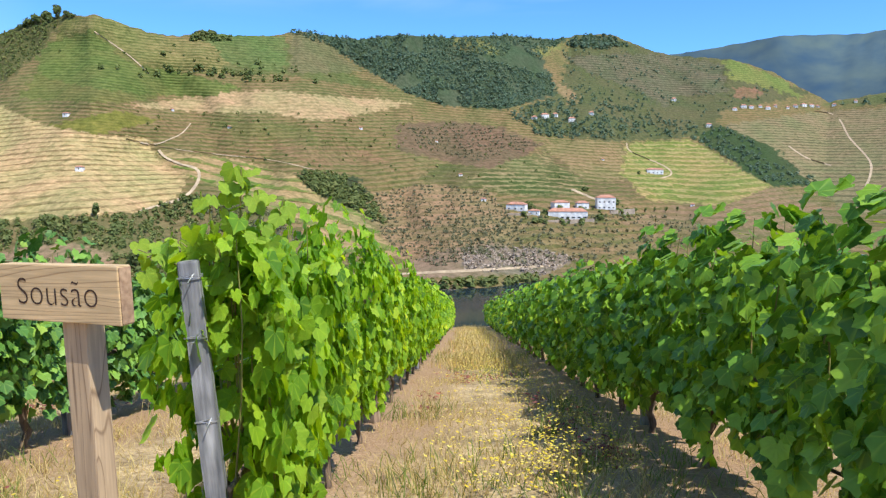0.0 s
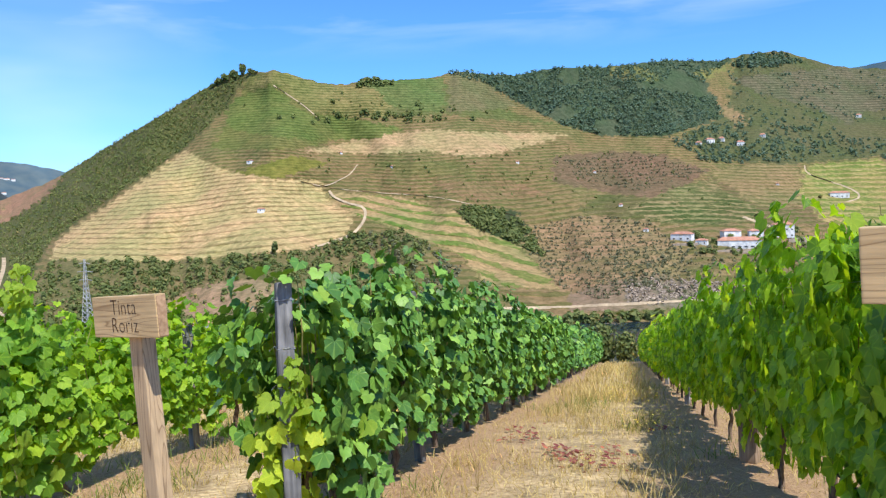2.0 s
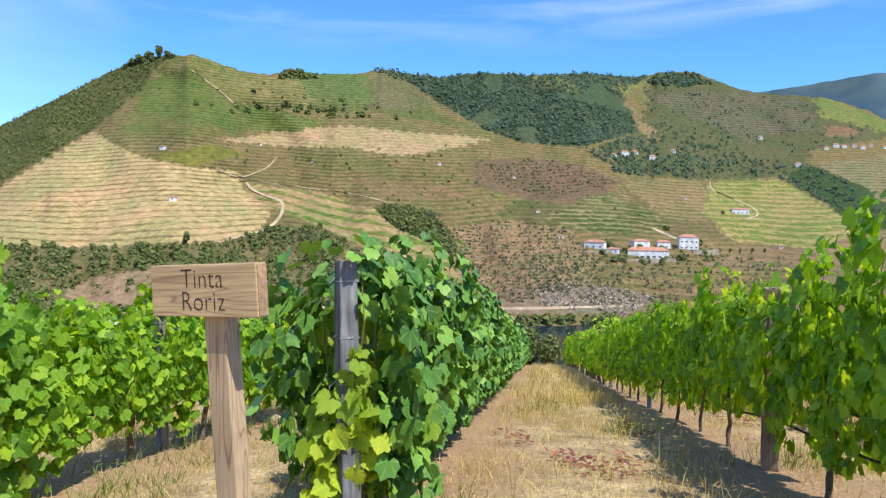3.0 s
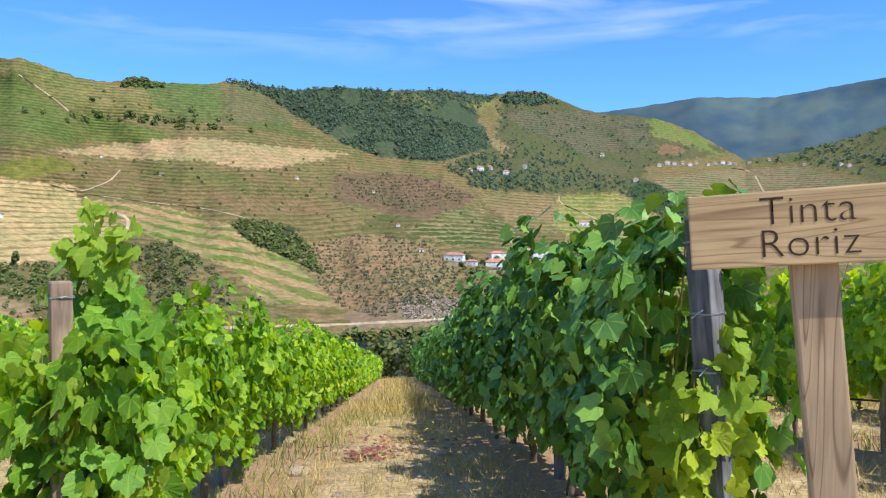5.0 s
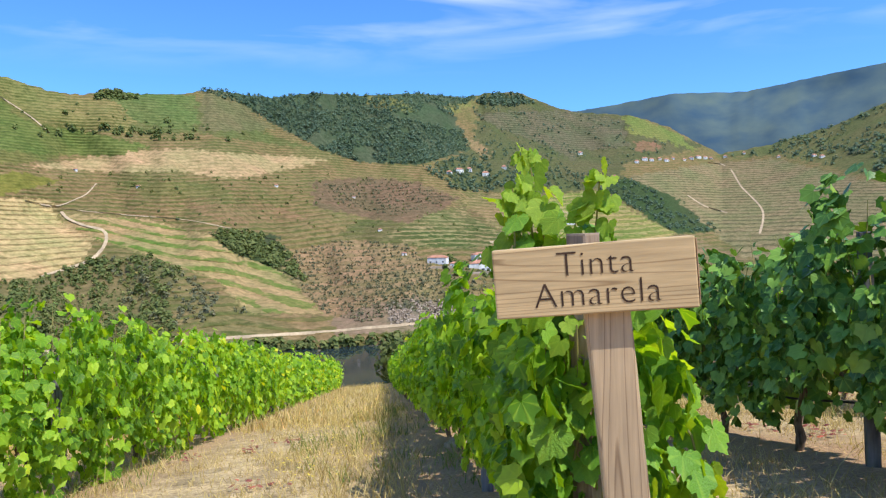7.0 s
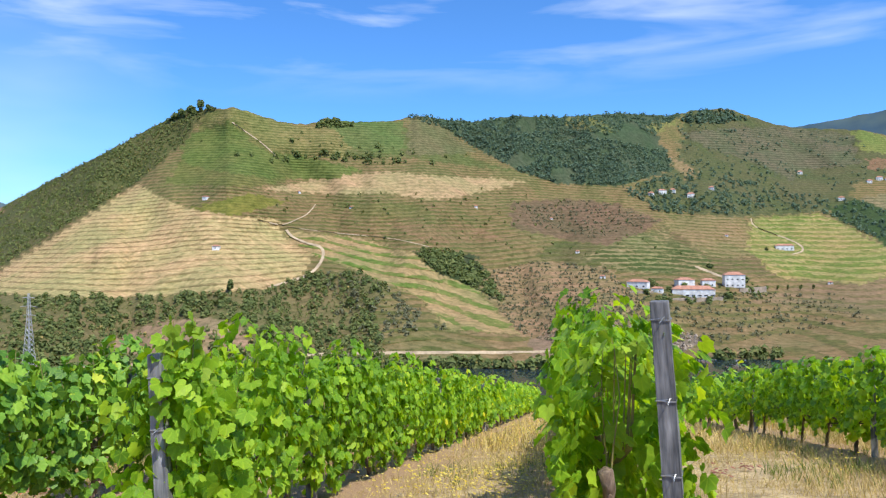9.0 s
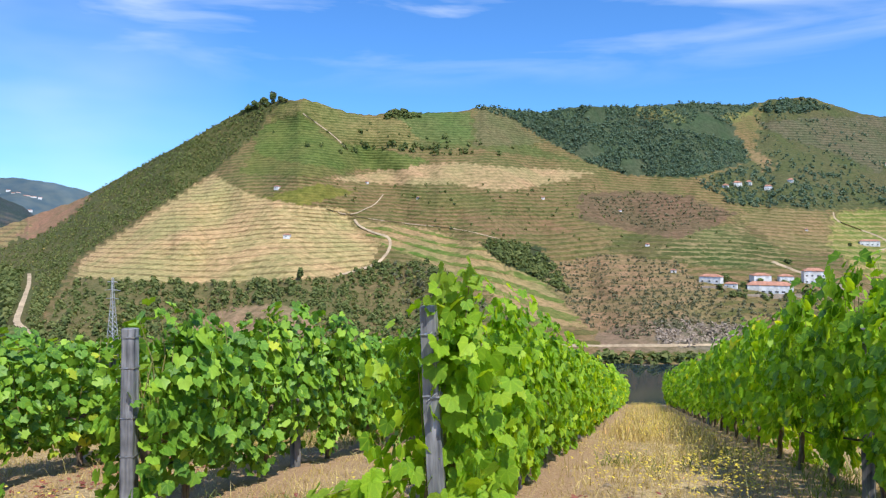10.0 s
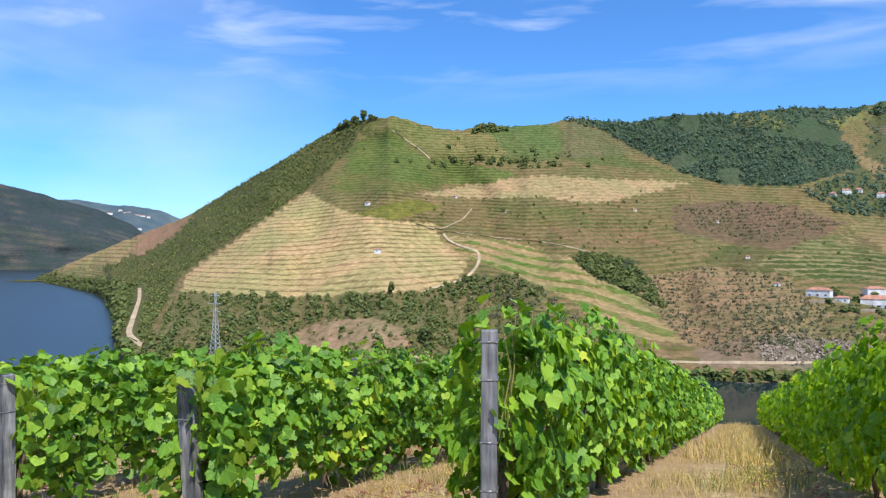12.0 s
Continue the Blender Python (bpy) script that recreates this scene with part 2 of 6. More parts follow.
M_SIGNPOST = wood_mat("sign_post_wood", (0.20, 0.125, 0.070), (0.50, 0.36, 0.215), (9.0, 9.0, 0.5))
M_ENDGRAIN = mat("end_grain", (0.25, 0.15, 0.085), (0.44, 0.29, 0.17), 60, 0.85, 0.4, 0.002)
M_INK = mat("burnt_letters", (0.035, 0.02, 0.014), (0.09, 0.05, 0.03), 80, 0.9, 0.2, 0.001)
M_STONE = mat("field_stone", (0.24, 0.18, 0.12), (0.50, 0.40, 0.29), 22, 0.9, 0.6, 0.01, objvar=0.25)
M_STRAW = leaf_mat("dry_grass", (0.36, 0.26, 0.08), (0.55, 0.425, 0.165), (0.70, 0.57, 0.26), (1.1, 1.0, 0.8), 0.25, 0.8)
M_GRASS = leaf_mat("green_grass", (0.10, 0.16, 0.03), (0.18, 0.24, 0.05), (0.30, 0.33, 0.08), (1.4, 1.3, 0.7), 0.3, 0.7)
M_PETAL = leaf_mat("yellow_petal", (0.62, 0.46, 0.04), (0.75, 0.60, 0.06), (0.80, 0.68, 0.22), (1.1, 1.0, 0.6), 0.25, 0.6)
M_REDWEED = leaf_mat("red_weed", (0.16, 0.05, 0.045), (0.25, 0.08, 0.07), (0.34, 0.14, 0.09), (1.4, 1.0, 0.9), 0.25, 0.7)
M_WHITE = mat("whitewash", (0.70, 0.69, 0.66), (0.84, 0.83, 0.80), 2.0, 0.9, 0.2, 0.01)
M_ROOF = mat("red_tiles", (0.36, 0.16, 0.10), (0.54, 0.28, 0.19), 3.0, 0.85, 0.6, 0.05)
M_GLASSDARK = mat("dark_window", (0.03, 0.035, 0.04), (0.06, 0.07, 0.08), 2.0, 0.15, 0.05, 0.001)
M_TRACK = mat("sandy_track", (0.36, 0.27, 0.17), (0.50, 0.39, 0.25), 0.7, 0.95, 0.4, 0.05)
M_WALLSTONE = mat("dry_stone", (0.26, 0.20, 0.15), (0.46, 0.38, 0.29), 1.6, 0.95, 0.8, 0.1)
M_LATTICE = mat("lattice_steel", (0.42, 0.42, 0.42), (0.62, 0.62, 0.60), 2.0, 0.6, 0.1, 0.01, metal=0.3)


def ground_mat():
    """Dry headland soil: straw litter, bare earth, small stones."""
    m = mat("dry_earth", (0.27, 0.185, 0.088), (0.63, 0.485, 0.27), 24.0, 0.95, 1.0, 0.03, wide=0.7, detail=10)
    n, l = m.node_tree.nodes, m.node_tree.links
    b = n["Principled BSDF"]
    old = b.inputs["Base Color"].links[0].from_socket
    at = n.new("ShaderNodeAttribute")
    at.attribute_name = "cover"
    mx = n.new("ShaderNodeMix")
    mx.data_type = "RGBA"
    grit = n.new("ShaderNodeTexNoise")
    grit.inputs["Scale"].default_value, grit.inputs["Detail"].default_value, grit.inputs["Roughness"].default_value = 40, 10, 0.8
    tc = n.new("ShaderNodeTexCoord")
    l.new(tc.outputs["Object"], grit.inputs["Vector"])
    r = n.new("ShaderNodeValToRGB")
    r.color_ramp.elements[0].position, r.color_ramp.elements[1].position = 0.35, 0.68
    r.color_ramp.elements[0].color, r.color_ramp.elements[1].color = (0.20, 0.118, 0.062, 1), (0.55, 0.365, 0.205, 1)
    l.new(grit.outputs["Fac"], r.inputs[0])
    l.new(at.outputs["Fac"], mx.inputs[0])
    l.new(old, mx.inputs[6])
    l.new(r.outputs[0], mx.inputs[7])
    l.new(mx.outputs[2], b.inputs["Base Color"])
    return m


def hill_mat():
    """Terraced land: land-cover colour, a darker or greener line along each terrace, mottled scrub."""
    m = bpy.data.materials.new("terraced_land")
    m.use_nodes = True
    n, l = m.node_tree.nodes, m.node_tree.links
    b = n["Principled BSDF"]
    b.inputs["Roughness"].default_value, b.inputs["Specular IOR Level"].default_value = 0.95, 0.1
    geo = n.new("ShaderNodeNewGeometry")

    def attr(name):
        at = n.new("ShaderNodeAttribute")
        at.attribute_name = name
        return at

    def noise_at(scale, detail, rough=0.5, stretched=None):
        t = n.new("ShaderNodeTexNoise")
        t.inputs["Scale"].default_value, t.inputs["Detail"].default_value, t.inputs["Roughness"].default_value = scale, detail, rough
        src = geo.outputs["Position"]
        if stretched:
            mp = n.new("ShaderNodeMapping")
            mp.inputs["Scale"].default_value = stretched
            l.new(src, mp.inputs["Vector"])
            src = mp.outputs[0]
        l.new(src, t.inputs["Vector"])
        return t.outputs["Fac"]

    def span(value, a, b2, c, d):
        r = n.new("ShaderNodeMapRange")
        r.inputs["From Min"].default_value, r.inputs["From Max"].default_value = a, b2
        r.inputs["To Min"].default_value, r.inputs["To Max"].default_value = c, d
        l.new(value, r.inputs["Value"])
        return r.outputs[0]

    def calc(op, a, b2=None, c=None):
        q = n.new("ShaderNodeMath")
        q.operation = op
        for i, v in enumerate((a, b2, c)):
            if v is None:
                continue
            if isinstance(v, (int, float)):
                q.inputs[i].default_value = v
            else:
                l.new(v, q.inputs[i])
        return q.outputs[0]

    def mix(kind, fac, a, b2):
        q = n.new("ShaderNodeMix")
        q.data_type, q.blend_type = "RGBA", kind
        for i, v in ((0, fac), (6, a), (7, b2)):
            if isinstance(v, (int, float, tuple)):
                q.inputs[i].default_value = v
            else:
                l.new(v, q.inputs[i])
        return q.outputs[2]

    def two(value, p0, p1, c0, c1):
        r = n.new("ShaderNodeValToRGB")
        r.color_ramp.elements[0].position, r.color_ramp.elements[1].position = p0, p1
        r.color_ramp.elements[0].color, r.color_ramp.elements[1].color = (*c0, 1), (*c1, 1)
        l.new(value, r.inputs[0])
        return r.outputs[0]

    ragged = noise_at(0.22, 3, 0.6)
    level = calc("ADD", attr("level").outputs["Fac"], span(ragged, 0.3, 0.7, -0.06, 0.06))
    frac = calc("FRACT", level)
    edge = calc("MULTIPLY", attr("share").outputs["Fac"], span(noise_at(0.05, 4), 0.35, 0.65, 0.55, 1.4))
    into = calc("SUBTRACT", edge, frac)                     # above 0 on the planted line
    line = span(into, -0.02, 0.02, 0.0, 1.0)
    broken = span(noise_at(1.0, 4, 0.65, (0.07, 0.07, 0.25)), 0.36, 0.48, 0.15, 1.0)
    amount = calc("MULTIPLY", calc("MULTIPLY", line, calc("MULTIPLY", attr("terrace").outputs["Fac"], span(noise_at(0.009, 3), 0.35, 0.6, 0.75, 1.0))), broken)
    pale = calc("MULTIPLY", span(calc("ABSOLUTE", calc("SUBTRACT", calc("SUBTRACT", frac, edge), 0.13)), 0.0, 0.09, 0.20, 0.0), attr("terrace").outputs["Fac"])
    col = mix("MIX", amount, attr("cover").outputs["Color"], attr("line").outputs["Color"])
    col = mix("MIX", pale, col, (0.50, 0.39, 0.25, 1))
    col = mix("MULTIPLY", 1.0, col, two(noise_at(0.013, 6, 0.6), 0.38, 0.62, (0.86, 0.96, 0.78), (1.12, 1.0, 0.95)))
    fine = noise_at(0.16, 8, 0.74)
    col = mix("MULTIPLY", 1.0, col, two(fine, 0.36, 0.66, (0.44, 0.49, 0.40), (1.05, 1.01, 0.98)))
    l.new(col, b.inputs["Base Color"])
    bp = n.new("ShaderNodeBump")
    bp.inputs["Strength"].default_value, bp.inputs["Distance"].default_value = 0.4, 2.0
    l.new(calc("ADD", fine, calc("MULTIPLY", amount, 0.4)), bp.inputs["Height"])
    l.new(bp.outputs[0], b.inputs["Normal"])
    return m


def water_mat():
    m = bpy.data.materials.new("river_water")
    m.use_nodes = True
    n, l = m.node_tree.nodes, m.node_tree.links
    b = n["Principled BSDF"]
    b.inputs["Base Color"].default_value = (0.018, 0.030, 0.034, 1)
    b.inputs["Roughness"].default_value, b.inputs["IOR"].default_value = 0.07, 1.33
    geo, no, bp = n.new("ShaderNodeNewGeometry"), n.new("ShaderNodeTexNoise"), n.new("ShaderNodeBump")
    no.inputs["Scale"].default_value, no.inputs["Detail"].default_value = 0.25, 5
    bp.inputs["Strength"].default_value, bp.inputs["Distance"].default_value = 0.11, 0.2
    l.new(geo.outputs["Position"], no.inputs["Vector"])
    l.new(no.outputs["Fac"], bp.inputs["Height"])
    l.new(bp.outputs[0], b.inputs["Normal"])
    sx, wind = n.new("ShaderNodeSeparateXYZ"), n.new("ShaderNodeMapRange")   # the open reach is ruffled, the lee calm
    l.new(geo.outputs["Position"], sx.inputs[0])
    l.new(sx.outputs["X"], wind.inputs["Value"])
    wind.inputs["From Min"].default_value, wind.inputs["From Max"].default_value = -420, -150
    wind.inputs["To Min"].default_value, wind.inputs["To Max"].default_value = 1.0, 0.012
    l.new(wind.outputs[0], bp.inputs["Strength"])
    ruff = n.new("ShaderNodeMapRange")
    l.new(wind.outputs[0], ruff.inputs["Value"])
    ruff.inputs["To Min"].default_value, ruff.inputs["To Max"].default_value = 0.05, 0.34
    l.new(ruff.outputs[0], b.inputs["Roughness"])
    return m


M_EARTH, M_HILL, M_WATER = ground_mat(), hill_mat(), water_mat()
# blue haze of distance is mixed into both base colours
M_FARBLUE = mat("hazy_mountain", (0.032, 0.072, 0.110), (0.090, 0.128, 0.118), 0.006, 1.0, 0.0, 1, wide=0.35, detail=9)
M_FARLEFT = mat("hazy_far_slopes", (0.048, 0.088, 0.115), (0.105, 0.135, 0.135), 0.010, 1.0, 0.0, 1, wide=0.7)


# ---- building helpers ----
def part(name, shape, material, parent=None, label="", smooth=False):
    """One mesh object from a bmesh or a mesh, under a thing or a part."""
    me = shape
    if isinstance(shape, bmesh.types.BMesh):
        me = bpy.data.meshes.new(name)
        shape.to_mesh(me)
        shape.free()
    if material and not me.materials:
        me.materials.append(material)
    if smooth:
        me.polygons.foreach_set("use_smooth", [True] * len(me.polygons))
    ob = new(name, me)
    ob.parent = parent
    if label:
        tagged(ob, label)
    return ob


def thing(name, m, label, category, group="", kind=""):
    ob = new(name)
    ob.matrix_world = m
    ob.empty_display_size = 0.1
    return tagged(ob, label, category, group, kind)


def mesh_of(name, verts, faces, material):
    me = bpy.data.meshes.new(name)
    me.from_pydata([tuple(v) for v in verts], [], [tuple(f) for f in faces])
    me.materials.append(material)
    return me


def box(sx, sy, sz, at=(0, 0, 0), bevel=0.0, bm=None):
    """A box centred at `at`, with bevelled edges, added to bm."""
    own = bmesh.new()
    bmesh.ops.create_cube(own, size=1, matrix=Matrix.Translation(at) @ Matrix.Diagonal((sx, sy, sz, 1)))
    if bevel:
        bmesh.ops.bevel(own, geom=own.edges[:], offset=bevel, segments=2, affect="EDGES", profile=0.6)
    if bm is None:
        return own
    tmp = bpy.data.meshes.new("tmp")
    own.to_mesh(tmp)
    own.free()
    bm.from_mesh(tmp)
    bpy.data.meshes.remove(tmp)
    return bm


def tube(points, radii, sides=8, bm=None, twist=0.0):
    """A tapered tube along points, closed at its ends."""
    bm = bm or bmesh.new()
    pts = [Vector(p) for p in points]
    rings = []
    for i, p in enumerate(pts):
        d = (pts[min(i + 1, len(pts) - 1)] - pts[max(i - 1, 0)]).normalized()
        a = d.orthogonal().normalized() if abs(d.z) < 0.9 else (Vector((1, 0, 0)) - d * d.x).normalized()
        c = d.cross(a)
        r = radii[i] if hasattr(radii, "__len__") else radii
        rings.append([bm.verts.new(p + (a * math.cos(t) + c * math.sin(t)) * r) for t in (2 * math.pi * k / sides + twist for k in range(sides))])
    for q, s in zip(rings, rings[1:]):
        for k in range(sides):
            bm.faces.new((q[k], q[(k + 1) % sides], s[(k + 1) % sides], s[k]))
    bm.faces.new(rings[0][::-1])
    bm.faces.new(rings[-1])
    return bm


# ---- land ----
ROW_K = -0.15            # rows run along (ROW_K, 1)
ROW_TURN = math.degrees(math.atan(-ROW_K))
ROW_END_Y = 41.0
RIVER_Z = -67.0


def row_start(x):
    return 2.3 - 0.19 * (x + 0.6)


def ground(x, y):
    """Height of the near slope: a level headland, then the vineyard falling to the river."""
    k = row_start(x) + 1.0
    s = 0.7
    d = y - k
    soft = s * math.log1p(math.exp(max(-30.0, min(30.0, d / s)))) if d < 20 else d
    z = -0.52 + 0.05 * (max(-60.0, min(30.0, x)) + 3.7) - 0.193 * (k - 5.45) - 0.193 * soft
    if x < -6:
        z -= 0.032 * (-6 - max(x, -40.0))
    if d < 0:
        z += -0.01 * max(d, -6.0) - 0.16 * min(0.0, d + 8.0)
    over = y - ROW_END_Y - 1.5
    if over > 0:
        z -= 0.26 * over * over / (over + 6.0)
    return max(z, RIVER_Z - 6)


def axis(*spans):
    out = []
    for a, b, step in spans:
        out += list(np.arange(a, b, step))
    return np.array(out + [spans[-1][1]])


def build_ground():
    xs = axis((-3000, -300, 300), (-300, -60, 20), (-60, -24, 2), (-24, 8, 0.22), (8, 30, 1.5), (30, 300, 20), (300, 3000, 300))
    ys = axis((-600, -60, 60), (-60, -6, 3), (-6, 18, 0.2), (18, 46, 0.6), (46, 400, 12))
    verts, cover = [], []
    for y in ys:
        for x in xs:
            z = ground(x, y)
            c = 0.0
            if -24 <= x <= 8 and -6 <= y <= 46:
                z += 0.025 * noise.noise((x * 1.3, y * 1.3, 0)) + 0.012 * noise.noise((x * 5, y * 5, 3))
                u = x - ROW_K * y
                gap = min(abs(u - r) for r in ROWS_U)
                c = max(0.0, min(1.0, 1.25 - gap * 1.15 + 0.55 * noise.noise((x * 0.9, y * 0.45, 7))))
                into = max(0.0, min(1.0, (y - row_start(x) + 0.6) / 0.8))
                c = c * into + (1 - into) * max(0.0, min(1.0, 0.35 + 0.9 * noise.noise((x * 0.7, y * 0.7, 9))))
                if gap < 0.4 and into == 1:
                    z += 0.035 * math.cos(gap / 0.4 * math.pi / 2)
            verts.append((x, y, z))
            cover.append(c)
    w = len(xs)
    faces = [(j * w + i, j * w + i + 1, (j + 1) * w + i + 1, (j + 1) * w + i) for j in range(len(ys) - 1) for i in range(w - 1)]
    me = mesh_of("ground", verts, faces, M_EARTH)
    at = me.attributes.new("cover", "FLOAT", "POINT")
    at.data.foreach_set("value", cover)
    tagged(part("ground", me, None, None, smooth=True), "dry stony vineyard soil with straw-coloured grass", "ground", kind="structure")


ROWS_U = [11.2, 8.9, 6.6, 4.35, 2.05, -0.30, -2.85, -5.10, -8.45, -10.80, -13.00, -15.20, -17.4, -19.7, -22.0, -24.3, -26.6, -28.9, -31.2, -33.5]
ROW_Y0 = {2.05: 0.9, -0.30: 2.50, -2.85: 3.36, -5.10: 3.28, -8.45: 4.80, -10.80: 4.40, -13.00: 4.82, -15.20: 4.72, -17.4: 4.75}
build_ground()

# ---- far bank: bearings and heights in degrees as seen from the headland ----
EYE_C = Vector((-5.5, 1.2, 1.0))
RIDGE = [(-63, -1.72), (-61.3, -1.65), (-60.4, -1.2), (-59.2, -0.6), (-57.9, 0.0), (-54.6, 1.5), (-51.3, 2.9), (-47.9, 5.1), (-44.2, 7.4), (-41.4, 9.2), (-39.5, 10.2), (-37.9, 10.7), (-35.4, 11.0),
         (-34.2, 10.7), (-32.1, 10.1), (-30.1, 9.9), (-28.6, 10.3), (-25.9, 10.2), (-23.2, 10.3), (-21.1, 10.7), (-18.8, 10.4), (-16.6, 10.2), (-13.4, 10.6), (-9.5, 10.4),
         (-5.2, 10.5), (-1.4, 10.1), (0.6, 10.4), (2.9, 10.3), (5.9, 9.0), (7.3, 8.6), (11.5, 8.1), (14.2, 7.1), (16.6, 5.6), (18.0, 4.8), (21.0, 5.2), (25.6, 6.3), (28.1, 7.4), (31.3, 8.2), (50, 9)]
SHORE = [(-63, -1.75), (-60.8, -1.85), (-59, -2.3), (-57.6, -2.7), (-56.8, -3.2), (-56.45, -4.2), (-56.3, -5.4), (-56.1, -6.6), (-55.6, -8.2), (-54.6, -8.6), (-48.2, -8.7), (-30.6, -9.2), (-13, -9.5), (-6, -9.3), (0, -8.4), (10, -8), (50, -8)]
DEPTH = [(-63, 1.03), (-60, 1.12), (-58, 1.3), (-56.8, 1.55), (-56.45, 2.0), (-56.3, 2.55), (-56.1, 3.05), (-55.6, 3.7), (-54, 3.7), (-50, 3.0), (-45, 2.5), (-36, 2.3), (-20, 2.7), (-5, 3.3), (8, 3.8), (16, 3.95), (50, 3.95)]
BEND = [(-63, 2.1), (-51, 2.1), (-43, 1.15), (50, 1.15)]   # how late the slope runs back
GROVE = [(-21.6, -0.1), (-16.6, -0.4), (-15.3, -2.7), (-14.4, -4.3), (-17.2, -2.9), (-19.8, -1.8)]
OLIVES = [(-16.5, -3), (-15.3, -1.8), (-11.7, -0.9), (-6.4, -1.5), (-3.4, -4.2), (-4, -6), (-9.9, -7.7), (-13.1, -6.8)]
DARK_SLOPE = [(-13, 3.4), (-7.7, 3.9), (-4.3, 3.1), (-2.2, 2), (-7.2, 0.8), (-11.7, 1.8)]
FOREST = [(-23, 10.9), (-13.4, 11), (-5.2, 11), (-0.2, 10.4), (-2.3, 8.7), (-1, 6), (-5.2, 4.9), (-9.9, 5.2), (-13, 6.2), (-16.1, 8), (-18.8, 9.6)]
BARE = [(-44, -6.2), (-41, -5.2), (-37.5, -5.0), (-35, -5.8), (-34.5, -7.4), (-39, -7.9), (-44.5, -7.5)]
GREEN_STEPS = [(-31.8, 1.6), (-26.1, 1.1), (-21.6, -0.3), (-16.7, -3.1), (-13.1, -6.8), (-18.9, -6.4), (-21.6, -3.5), (-26.2, -1.6), (-29.7, -0.3), (-31.4, 0.7)]
HOUSE_STEPS = [(4.4, 2.2), (8.9, 2.4), (14.7, -1.1), (11.5, -2.6), (6, -2.2), (4, 0)]
GREENISH = (0.120, 0.132, 0.044)
BROWNISH = (0.150, 0.105, 0.060)
